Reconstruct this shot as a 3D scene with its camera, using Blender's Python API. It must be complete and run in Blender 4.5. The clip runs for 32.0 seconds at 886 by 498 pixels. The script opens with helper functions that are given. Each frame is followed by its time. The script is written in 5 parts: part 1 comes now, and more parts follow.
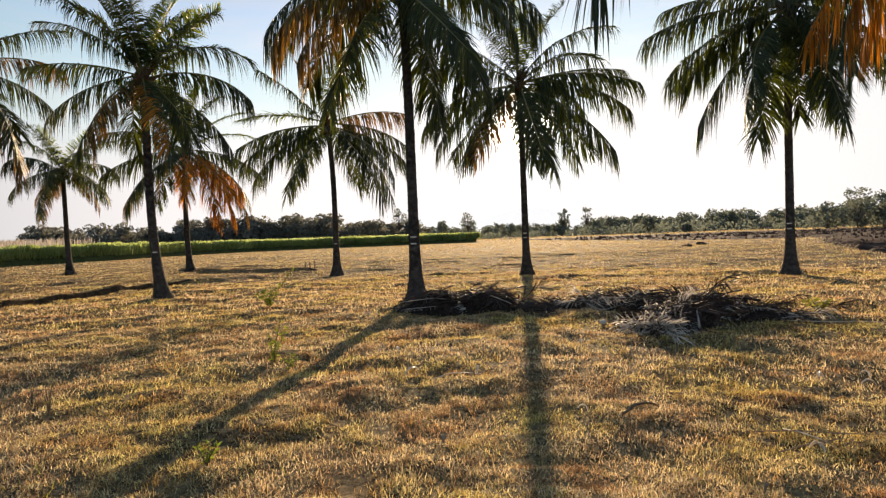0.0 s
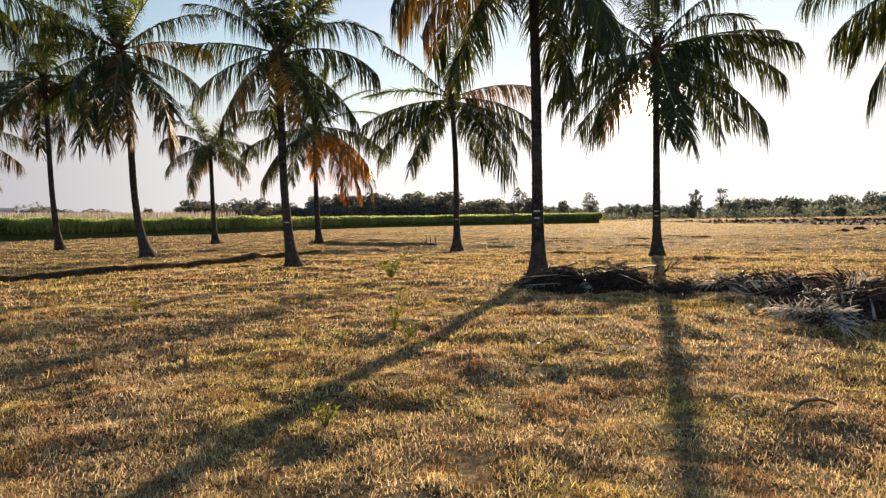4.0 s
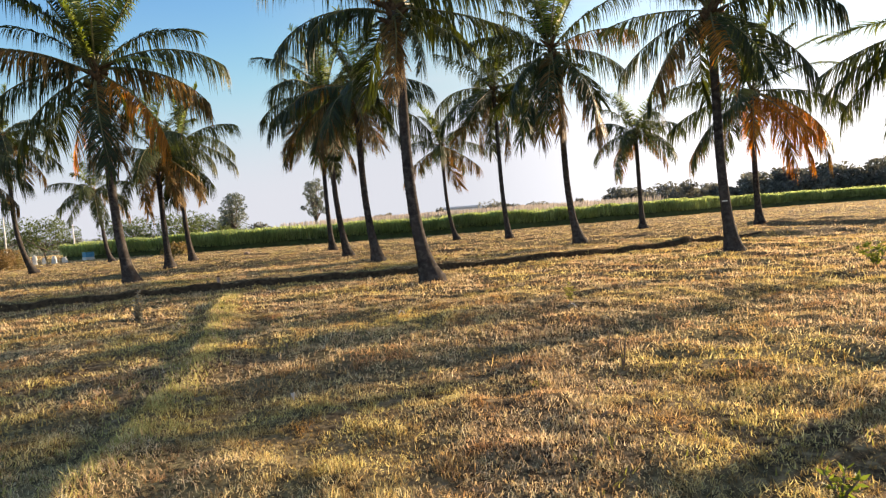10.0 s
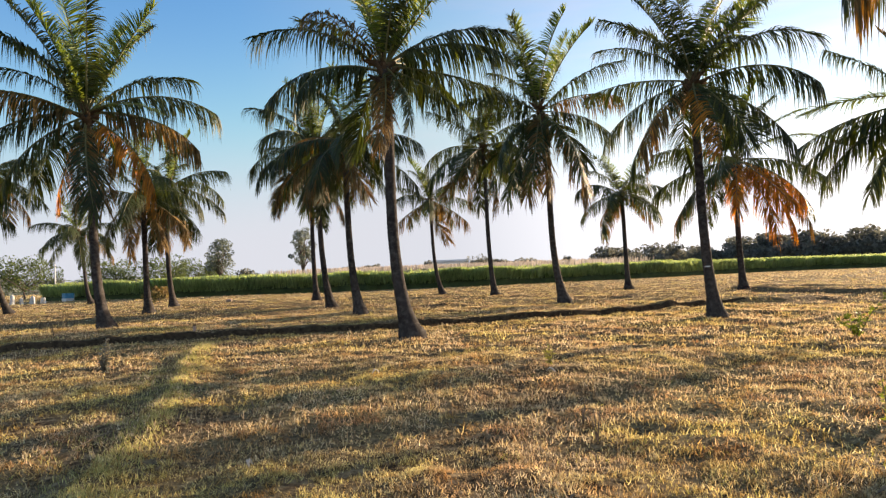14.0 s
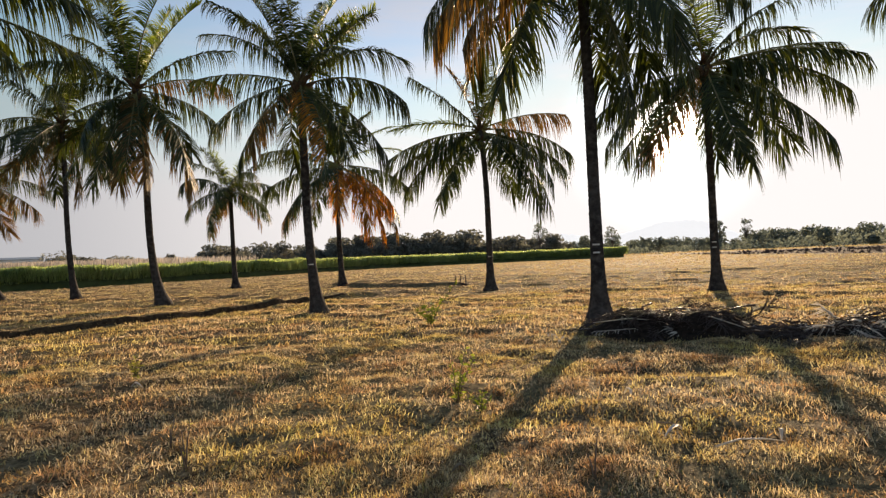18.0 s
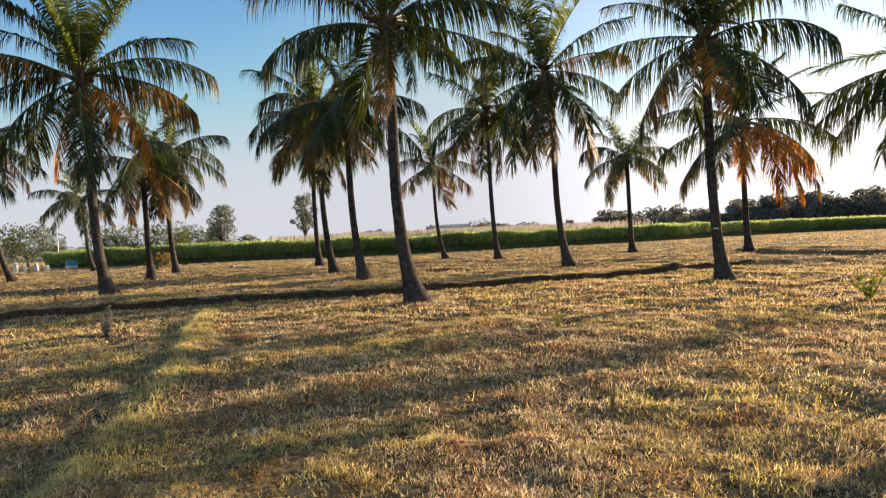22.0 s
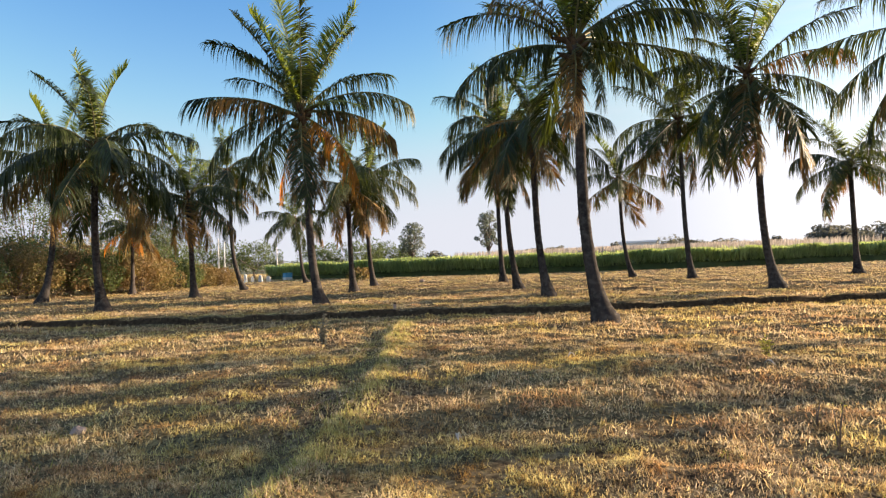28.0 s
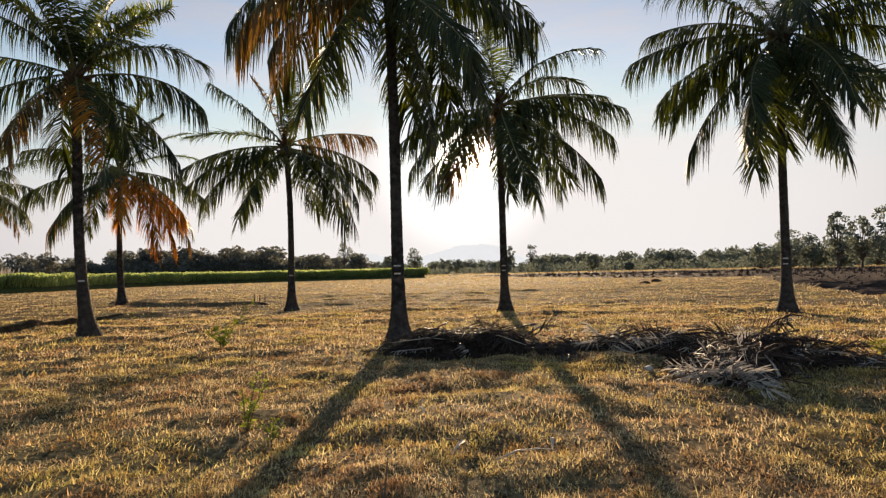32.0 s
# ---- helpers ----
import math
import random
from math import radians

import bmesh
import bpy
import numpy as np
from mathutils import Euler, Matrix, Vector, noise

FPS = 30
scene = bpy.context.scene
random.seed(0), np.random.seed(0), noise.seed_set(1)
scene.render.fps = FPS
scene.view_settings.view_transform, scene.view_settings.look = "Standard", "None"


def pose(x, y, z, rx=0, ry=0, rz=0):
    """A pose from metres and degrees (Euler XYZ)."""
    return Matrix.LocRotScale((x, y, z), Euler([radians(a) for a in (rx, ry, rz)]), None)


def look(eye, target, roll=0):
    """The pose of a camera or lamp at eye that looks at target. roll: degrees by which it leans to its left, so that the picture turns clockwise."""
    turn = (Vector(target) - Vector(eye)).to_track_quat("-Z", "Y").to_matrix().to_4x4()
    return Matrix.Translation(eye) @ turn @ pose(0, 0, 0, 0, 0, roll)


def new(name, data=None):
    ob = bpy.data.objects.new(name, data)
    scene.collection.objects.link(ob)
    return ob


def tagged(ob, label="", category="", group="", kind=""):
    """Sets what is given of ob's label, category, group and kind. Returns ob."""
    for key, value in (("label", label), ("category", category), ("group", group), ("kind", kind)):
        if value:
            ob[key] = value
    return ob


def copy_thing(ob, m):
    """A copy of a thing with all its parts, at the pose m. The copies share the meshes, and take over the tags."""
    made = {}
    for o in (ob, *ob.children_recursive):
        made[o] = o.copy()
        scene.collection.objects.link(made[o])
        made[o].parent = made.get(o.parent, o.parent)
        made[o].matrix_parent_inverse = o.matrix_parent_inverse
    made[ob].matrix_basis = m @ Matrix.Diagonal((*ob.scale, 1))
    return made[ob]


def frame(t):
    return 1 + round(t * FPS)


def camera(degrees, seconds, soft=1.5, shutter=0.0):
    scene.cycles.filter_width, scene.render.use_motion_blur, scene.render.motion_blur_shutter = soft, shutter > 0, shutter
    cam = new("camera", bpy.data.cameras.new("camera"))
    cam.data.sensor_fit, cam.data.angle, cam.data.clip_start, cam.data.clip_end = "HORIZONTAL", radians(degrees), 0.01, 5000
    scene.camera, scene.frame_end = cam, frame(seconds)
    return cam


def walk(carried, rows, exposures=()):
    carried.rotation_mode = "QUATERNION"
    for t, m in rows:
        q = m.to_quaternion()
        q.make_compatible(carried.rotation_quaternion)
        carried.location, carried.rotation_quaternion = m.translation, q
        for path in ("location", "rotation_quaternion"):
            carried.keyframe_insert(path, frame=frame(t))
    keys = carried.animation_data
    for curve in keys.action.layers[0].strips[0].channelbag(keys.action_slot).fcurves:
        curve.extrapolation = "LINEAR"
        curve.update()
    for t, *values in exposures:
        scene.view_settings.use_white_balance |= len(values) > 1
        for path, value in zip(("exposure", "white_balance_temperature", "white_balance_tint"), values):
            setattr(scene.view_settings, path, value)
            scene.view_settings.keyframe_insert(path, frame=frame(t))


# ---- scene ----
SKY_STRENGTH, SUN_STRENGTH = 0.13, 5.0
STOPS = [(0.0, 0.98, 7420), (5.0, 0.98, 7420), (9.0, 1.38, 7100), (13.0, 1.52, 6900), (14.0, 1.42, 7000), (15.5, 1.03, 7420), (18.0, 0.88, 7420), (20.0, 0.98, 7380), (21.0, 1.14, 7150), (22.0, 1.30, 7050), (28.5, 1.54, 6900), (30.0, 1.36, 7000), (31.0, 0.98, 7420), (32.0, 0.72, 7420)]
EXPOSURES = [(t, stops, kelvin, 16) for t, stops, kelvin in STOPS]

cam = camera(72.4, 32.0, soft=1.25)
# seconds, eye x y z, yaw to the left of +y, pitch up, lean
ROWS = [
    (0, -0.055, 0.101, 1.472, 0.42, -1.17, -2.10),
    (0.5, -0.105, 0.028, 1.512, 6.00, -0.87, -2.59),
    (1, -0.110, -0.022, 1.498, 11.30, -0.80, -3.17),
    (1.5, -0.124, -0.054, 1.509, 14.02, -0.95, -3.50),
    (2, -0.102, -0.023, 1.524, 14.40, -1.39, -3.11),
    (2.5, -0.067, 0.023, 1.484, 12.87, -2.25, -2.26),
    (4.5, -0.326, 0.781, 1.296, 11.71, -2.84, -0.91),
    (5, -0.550, 1.031, 1.277, 14.66, -2.58, -1.15),
    (5.5, -0.642, 1.125, 1.287, 20.27, -2.23, -1.71),
    (6, -0.673, 1.332, 1.303, 26.06, -2.43, -2.20),
    (6.5, -0.715, 1.458, 1.278, 29.40, -2.72, -2.57),
    (7, -0.935, 1.512, 1.272, 31.87, -2.56, -3.11),
    (7.5, -0.950, 1.463, 1.259, 35.26, -2.88, -3.26),
    (8, -0.956, 1.462, 1.256, 39.20, -3.23, -3.42),
    (8.5, -0.933, 1.478, 1.261, 42.76, -3.48, -3.67),
    (9, -0.920, 1.474, 1.257, 45.14, -3.22, -3.92),
    (9.5, -0.910, 1.475, 1.285, 47.91, -2.68, -4.18),
    (10, -0.889, 1.431, 1.283, 50.50, -2.45, -4.21),
    (10.5, -0.903, 1.427, 1.254, 50.77, -2.04, -3.90),
    (11, -0.917, 1.494, 1.294, 50.94, -1.23, -3.52),
    (11.5, -0.936, 1.468, 1.310, 53.43, 0.01, -3.16),
    (12, -0.890, 1.386, 1.357, 57.58, 1.42, -2.59),
    (12.5, -0.821, 1.318, 1.385, 62.15, 2.35, -2.01),
    (13, -0.790, 1.272, 1.386, 63.50, 2.75, -2.02),
    (13.5, -0.856, 1.425, 1.374, 58.55, 2.72, -2.26),
    (14, -0.889, 1.620, 1.355, 49.11, 2.49, -2.20),
    (14.5, -0.904, 1.718, 1.346, 37.80, 1.88, -2.01),
    (15, -0.969, 1.818, 1.340, 25.64, 0.94, -1.90),
    (15.5, -1.119, 1.898, 1.269, 15.33, -0.18, -1.32),
    (17.5, -1.092, 2.183, 1.309, 8.49, 1.31, -2.20),
    (18, -1.103, 2.125, 1.338, 13.35, 0.87, -2.45),
    (18.5, -1.123, 2.024, 1.304, 17.73, 0.49, -2.46),
    (19, -1.105, 2.011, 1.313, 20.85, 0.35, -2.38),
    (19.5, -1.091, 1.998, 1.321, 23.37, 0.38, -1.94),
    (20, -1.107, 2.005, 1.307, 26.81, 0.30, -1.46),
    (20.5, -1.073, 1.962, 1.319, 32.54, 0.16, -1.43),
    (21, -1.119, 1.812, 1.338, 39.41, -0.01, -1.72),
    (21.5, -1.121, 1.795, 1.349, 45.53, -0.49, -2.19),
    (22, -1.110, 1.723, 1.340, 49.43, -0.84, -2.60),
    (22.5, -1.088, 1.714, 1.327, 52.07, -1.14, -2.91),
    (23, -1.116, 1.733, 1.326, 53.55, -1.53, -2.99),
    (23.5, -1.110, 1.730, 1.335, 54.39, -1.81, -3.04),
    (24, -1.109, 1.736, 1.332, 55.58, -1.99, -3.10),
    (24.5, -1.097, 1.704, 1.310, 56.42, -2.01, -3.12),
    (26.5, -1.091, 1.720, 1.308, 55.61, -0.91, -2.38),
    (27, -1.100, 1.707, 1.310, 57.61, 0.19, -2.13),
    (27.5, -1.071, 1.592, 1.359, 61.80, 1.09, -2.07),
    (28, -1.012, 1.503, 1.363, 66.38, 1.42, -2.08),
    (28.5, -0.985, 1.484, 1.357, 67.88, 1.43, -2.23),
    (29, -1.044, 1.564, 1.357, 64.71, 1.37, -2.17),
    (29.5, -1.108, 1.690, 1.356, 57.87, 1.62, -1.88),
    (30, -1.162, 1.805, 1.351, 47.24, 2.35, -1.51),
    (30.5, -1.196, 1.898, 1.338, 33.85, 2.60, -1.68),
    (31, -1.288, 1.955, 1.308, 19.25, 2.63, -1.48),
    (31.5, -1.152, 2.124, 1.320, 6.10, 2.67, -1.60),
    (32, -1.049, 2.173, 1.355, -4.99, 2.07, -1.38),
]


def ahead(yaw, pitch):
    a, b = radians(yaw), radians(pitch)
    return Vector((-math.sin(a) * math.cos(b), math.cos(a) * math.cos(b), math.sin(b)))


walk(cam, [(t, look((x, y, z), Vector((x, y, z)) + ahead(yaw, pitch), roll)) for t, x, y, z, yaw, pitch, roll in ROWS], EXPOSURES)

# ---- sky and sun ----
SUN_AZ, SUN_EL = radians(7.2), radians(10.2)  # clockwise from +y, above the horizon
world = bpy.data.worlds.new("sky")
scene.world = world
world.use_nodes = True
wn, wl = world.node_tree.nodes, world.node_tree.links
sky = wn.new("ShaderNodeTexSky")
sky.sky_type, sky.sun_disc = "NISHITA", False
sky.sun_elevation, sky.sun_rotation = SUN_EL, SUN_AZ
sky.air_density, sky.dust_density, sky.ozone_density, sky.altitude = 1.0, 0.06, 2.6, 200
bg = wn["Background"]
bg.inputs[1].default_value = SKY_STRENGTH
# thin streaks of high cloud
coord = wn.new("ShaderNodeTexCoord")
mapping = wn.new("ShaderNodeMapping")
mapping.inputs["Scale"].default_value = (1.2, 1.2, 7.0)
wl.new(coord.outputs["Generated"], mapping.inputs["Vector"])
cloud = wn.new("ShaderNodeTexNoise")
cloud.inputs["Scale"].default_value, cloud.inputs["Detail"].default_value, cloud.inputs["Roughness"].default_value = 2.6, 7.0, 0.6
wl.new(mapping.outputs[0], cloud.inputs["Vector"])
veil = wn.new("ShaderNodeMapRange")
veil.inputs["From Min"].default_value, veil.inputs["From Max"].default_value = 0.44, 0.72
veil.inputs["To Min"].default_value, veil.inputs["To Max"].default_value = 0.45, 0.95
wl.new(cloud.outputs["Fac"], veil.inputs["Value"])
# the cloud lies ahead, to the right of the sun
side = wn.new("ShaderNodeVectorMath")
side.operation = "DOT_PRODUCT"
side.inputs[1].default_value = (math.sin(radians(32)), math.cos(radians(32)), 0)
wl.new(coord.outputs["Generated"], side.inputs[0])
share = wn.new("ShaderNodeMapRange")
share.inputs["From Min"].default_value, share.inputs["From Max"].default_value = -0.15, 0.7
wl.new(side.outputs["Value"], share.inputs["Value"])
cover = wn.new("ShaderNodeMath")
cover.operation = "MULTIPLY"
wl.new(veil.outputs[0], cover.inputs[0])
wl.new(share.outputs[0], cover.inputs[1])
tone = wn.new("ShaderNodeRGBToBW")
wl.new(sky.outputs[0], tone.inputs[0])
gray = wn.new("ShaderNodeMath")
gray.operation = "MINIMUM"
gray.inputs[1].default_value = 6.0
wl.new(tone.outputs[0], gray.inputs[0])


def tinted_sky(tint):
    s = wn.new("ShaderNodeVectorMath")
    s.operation = "SCALE"
    s.inputs[0].default_value = tint
    wl.new(gray.outputs[0], s.inputs["Scale"])
    return s.outputs[0]


def sky_mix(fac, a, b):
    m = wn.new("ShaderNodeMix")
    m.data_type = "RGBA"
    wl.new(fac, m.inputs[0])
    wl.new(a, m.inputs[6])
    wl.new(b, m.inputs[7])
    return m.outputs[2]


# pale haze low over the horizon, a deeper blue higher up
axes = wn.new("ShaderNodeSeparateXYZ")
wl.new(coord.outputs["Generated"], axes.inputs[0])


def span(value, lo, hi, a, b):
    m = wn.new("ShaderNodeMapRange")
    m.interpolation_type = "SMOOTHSTEP"
    for key, number in (("From Min", lo), ("From Max", hi), ("To Min", a), ("To Max", b)):
        m.inputs[key].default_value = number
    wl.new(value, m.inputs["Value"])
    return m.outputs[0]


def vector_op(operation, a, b):
    m = wn.new("ShaderNodeVectorMath")
    m.operation = operation
    for slot, value in enumerate((a, b)):
        if isinstance(value, tuple):
            m.inputs[slot].default_value = value
        else:
            wl.new(value, m.inputs[slot])
    return m.outputs[0]


deep = wn.new("ShaderNodeMix")
deep.data_type = "RGBA"
deep.inputs[6].default_value, deep.inputs[7].default_value = (1, 1, 1, 1), (0.46, 0.78, 0.97, 1)
away = wn.new("ShaderNodeMath")
away.operation = "MULTIPLY"
wl.new(span(axes.outputs["Z"], 0.10, 0.5, 0.0, 1.0), away.inputs[0])
wl.new(span(axes.outputs["X"], -0.97, -0.4, 1.0, 0.0), away.inputs[1])
wl.new(away.outputs[0], deep.inputs[0])
blue = vector_op("MULTIPLY", sky.outputs[0], deep.outputs[2])
clouded = sky_mix(cover.outputs[0], blue, tinted_sky((1.05, 1.13, 1.28)))
hazed = sky_mix(span(axes.outputs["Z"], 0.0, 0.27, 0.9, 0.0), clouded, tinted_sky((0.64, 0.735, 0.88)))
# thin cloud holds the brightness level but for the glow round the sun
glow_dot = wn.new("ShaderNodeVectorMath")
glow_dot.operation = "DOT_PRODUCT"
glow_dot.inputs[1].default_value = (math.sin(SUN_AZ) * math.cos(SUN_EL), math.cos(SUN_AZ) * math.cos(SUN_EL), math.sin(SUN_EL))
wl.new(coord.outputs["Generated"], glow_dot.inputs[0])
cap = wn.new("ShaderNodeCombineXYZ")
wide_glow, core = span(glow_dot.outputs["Value"], 0.52, 0.97, 0.0, 1.9), span(glow_dot.outputs["Value"], 0.985, 1.0, 0.0, 2.0)
level_of = wn.new("ShaderNodeMath")
level_of.operation = "ADD"
wl.new(wide_glow, level_of.inputs[0])
wl.new(core, level_of.inputs[1])
parts_of = wn.new("ShaderNodeSeparateXYZ")
wl.new(hazed, parts_of.inputs[0])
for slot, base in enumerate((2.0, 2.2, 2.48)):
    add = wn.new("ShaderNodeMath")
    add.operation = "ADD"
    add.inputs[1].default_value = base
    wl.new(level_of.outputs[0], add.inputs[0])
    least = wn.new("ShaderNodeMath")
    least.operation = "SMOOTH_MIN"
    least.inputs[2].default_value = 1.0
    wl.new(parts_of.outputs[slot], least.inputs[0])
    wl.new(add.outputs[0], least.inputs[1])
    wl.new(least.outputs[0], cap.inputs[slot])
aureole = wn.new("ShaderNodeVectorMath")
aureole.operation = "SCALE"
aureole.inputs[0].default_value = (1.0, 0.93, 0.80)
wl.new(span(glow_dot.outputs["Value"], 0.9982, 0.9999, 0.0, 45.0), aureole.inputs["Scale"])
wl.new(vector_op("ADD", cap.outputs[0], aureole.outputs[0]), bg.inputs[0])

sun = new("sun", bpy.data.lights.new("sun", "SUN"))
sun.data.energy, sun.data.angle, sun.data.color = SUN_STRENGTH, radians(0.5), (1.0, 0.80, 0.55)
sun.matrix_world = look((0, 0, 0), (-math.sin(SUN_AZ) * math.cos(SUN_EL), -math.cos(SUN_AZ) * math.cos(SUN_EL), -math.sin(SUN_EL)))


# ---- materials ----
def ramp(n, l, fac, stops):
    r = n.new("ShaderNodeValToRGB")
    while len(r.color_ramp.elements) < len(stops):
        r.color_ramp.elements.new(0.5)
    for e, (p, c) in zip(r.color_ramp.elements, stops):
        e.position, e.color = p, (*c, 1)
    l.new(fac, r.inputs[0])
    return r.outputs[0]


def noisy(n, l, vec, scale, detail=4.0, rough=0.6):
    t = n.new("ShaderNodeTexNoise")
    t.inputs["Scale"].default_value, t.inputs["Detail"].default_value, t.inputs["Roughness"].default_value = scale, detail, rough
    l.new(vec, t.inputs["Vector"])
    return t.outputs["Fac"]


def blend(n, l, fac, a, b, mode="MIX"):
    m = n.new("ShaderNodeMix")
    m.data_type, m.blend_type = "RGBA", mode
    for value, slot in ((fac, 0), (a, 6), (b, 7)):
        if isinstance(value, (int, float)):
            m.inputs[slot].default_value = value
        elif isinstance(value, tuple):
            m.inputs[slot].default_value = (*value, 1)
        else:
            l.new(value, m.inputs[slot])
    return m.outputs[2]


def material(name, stops, scale=3.0, wide=0.25, rough=0.85, through_light=0.0, glow=(0, 0, 0), bump=0.0, per_piece=0.0, wide_stops=None, metal=0.0, fine=14.0, coat=0.0, mixed=None, patches=()):
    """Colour from a coarse and a fine noise, random tone per island or object, optional light passing through."""
    m = bpy.data.materials.new(name)
    m.use_nodes = True
    n, l = m.node_tree.nodes, m.node_tree.links
    b = n["Principled BSDF"]
    geo = n.new("ShaderNodeNewGeometry")
    pos = geo.outputs["Position"]
    colour = ramp(n, l, noisy(n, l, pos, scale), stops)
    if wide_stops:
        patch = noisy(n, l, pos, wide, 3.0, 0.55)
        sharp = n.new("ShaderNodeMapRange")
        sharp.inputs["From Min"].default_value, sharp.inputs["From Max"].default_value = 0.42, 0.6
        l.new(patch, sharp.inputs["Value"])
        colour = blend(n, l, sharp.outputs[0], colour, ramp(n, l, noisy(n, l, pos, scale * 1.3), wide_stops))
    if mixed:
        colour = blend(n, l, 0.7, colour, ramp(n, l, geo.outputs["Random Per Island"], mixed))
    for size, lo, hi, tint in patches:
        zone = n.new("ShaderNodeMapRange")
        zone.inputs["From Min"].default_value, zone.inputs["From Max"].default_value = lo, hi
        l.new(noisy(n, l, pos, size, 3.0, 0.6), zone.inputs["Value"])
        colour = blend(n, l, zone.outputs[0], colour, blend(n, l, 1.0, colour, tint, "MULTIPLY"))
    if per_piece:
        span = n.new("ShaderNodeMapRange")
        span.inputs["To Min"].default_value, span.inputs["To Max"].default_value = 1 - per_piece, 1 + per_piece
        l.new(geo.outputs["Random Per Island"], span.inputs["Value"])
        grey = n.new("ShaderNodeCombineColor")
        for k in range(3):
            l.new(span.outputs[0], grey.inputs[k])
        colour = blend(n, l, 1.0, colour, grey.outputs[0], "MULTIPLY")
    l.new(colour, b.inputs["Base Color"])
    b.inputs["Roughness"].default_value, b.inputs["Metallic"].default_value = rough, metal
    b.inputs["Specular IOR Level"].default_value = 0.3 if rough < 0.9 else 0.05
    if bump:
        bm_node = n.new("ShaderNodeBump")
        bm_node.inputs["Strength"].default_value, bm_node.inputs["Distance"].default_value = 0.6, bump
        l.new(noisy(n, l, pos, fine, 6.0, 0.65), bm_node.inputs["Height"])
        l.new(bm_node.outputs[0], b.inputs["Normal"])
    if through_light:
        t = n.new("ShaderNodeBsdfTranslucent")
        l.new(blend(n, l, 1.0, colour, glow, "MULTIPLY"), t.inputs["Color"])
        mix = n.new("ShaderNodeMixShader")
        mix.inputs[0].default_value = through_light
        l.new(b.outputs[0], mix.inputs[1])
        l.new(t.outputs[0], mix.inputs[2])
        l.new(mix.outputs[0], n["Material Output"].inputs["Surface"])
    return m


SOIL = material("dry_turf_soil", [(0.36, (0.04, 0.027, 0.017)), (0.5, (0.15, 0.103, 0.056)), (0.66, (0.33, 0.25, 0.145))], 13.0, 0.3, 0.95, bump=0.05, fine=16.0,
                wide_stops=[(0.36, (0.045, 0.034, 0.02)), (0.66, (0.32, 0.26, 0.13))])
GRASS = material("dry_grass", [(0.36, (0.34, 0.225, 0.125)), (0.5, (0.64, 0.475, 0.25)), (0.62, (0.86, 0.71, 0.45))], 7.0, 0.45, 0.8, 0.43, (1.17, 1.08, 0.92),
                 mixed=[(0.0, (0.07, 0.046, 0.036)), (0.16, (0.42, 0.28, 0.17)), (0.42, (0.87, 0.71, 0.45)), (0.66, (0.99, 0.91, 0.70)), (0.84, (0.73, 0.65, 0.32)), (1.0, (0.28, 0.19, 0.12))],
                 patches=[(0.5, 0.45, 0.6, (0.92, 0.97, 0.64)), (1.3, 0.5, 0.64, (0.80, 0.64, 0.56)), (4.5, 0.5, 0.6, (0.62, 0.55, 0.52))])
GREEN_GRASS = material("green_grass", [(0.35, (0.17, 0.19, 0.05)), (0.65, (0.40, 0.38, 0.12))], 3.0, 0.3, 0.7, 0.45, (1.1, 1.05, 0.6), per_piece=0.35)
FRESH_GRASS = material("yellow_green_grass", [(0.35, (0.33, 0.32, 0.13)), (0.65, (0.62, 0.55, 0.27))], 5.0, 0.3, 0.7, 0.45, (1.2, 1.15, 0.7), per_piece=0.4)
# bare cut earth, darkened to paint the shade on the bund's face
CUT_EARTH = material("shade_dark_cut_earth", [(0.3, (0.03, 0.021, 0.014)), (0.7, (0.10, 0.072, 0.045))], 9.0, 0.5, 0.95, bump=0.04, fine=24.0)
PLOUGHED = material("ploughed_earth", [(0.3, (0.035, 0.022, 0.018)), (0.7, (0.09, 0.06, 0.046))], 2.0, 0.1, 0.95, bump=0.08, fine=6.0)
BARK = material("palm_bark", [(0.3, (0.022, 0.019, 0.018)), (0.5, (0.052, 0.046, 0.043)), (0.7, (0.12, 0.108, 0.10))], 7.0, 0.6, 0.9, bump=0.02, fine=40.0,
                wide_stops=[(0.35, (0.045, 0.037, 0.034)), (0.65, (0.10, 0.09, 0.084))])
LEAF = material("palm_leaflets", [(0.3, (0.020, 0.032, 0.012)), (0.7, (0.058, 0.074, 0.022))], 1.2, 0.4, 0.5, 0.22, (3.2, 2.9, 0.7), per_piece=0.4)
YOUNG = material("young_palm_leaflets", [(0.3, (0.075, 0.125, 0.028)), (0.7, (0.19, 0.235, 0.05))], 1.2, 0.4, 0.45, 0.42, (1.9, 1.7, 0.6), per_piece=0.3)
OLD = material("yellowing_palm_leaflets", [(0.3, (0.09, 0.062, 0.021)), (0.7, (0.26, 0.165, 0.048))], 1.5, 0.4, 0.55, 0.36, (1.7, 1.3, 0.7), per_piece=0.35)
DEAD = material("dead_palm_leaflets", [(0.3, (0.24, 0.10, 0.016)), (0.7, (0.56, 0.27, 0.04))], 1.5, 0.4, 0.7, 0.44, (1.7, 1.3, 0.45), per_piece=0.35)
RACHIS = material("palm_rachis", [(0.3, (0.10, 0.10, 0.035)), (0.7, (0.21, 0.18, 0.07))], 4.0, 0.4, 0.5, per_piece=0.2)
FIBRE = material("palm_fibre", [(0.3, (0.05, 0.032, 0.02)), (0.7, (0.16, 0.10, 0.055))], 9.0, 0.5, 0.95, bump=0.02, fine=50.0)
LITTER = material("shade_dark_litter", [(0.3, (0.012, 0.008, 0.006)), (0.7, (0.05, 0.034, 0.025))], 12.0, 0.8, 0.95, bump=0.04, fine=30.0)
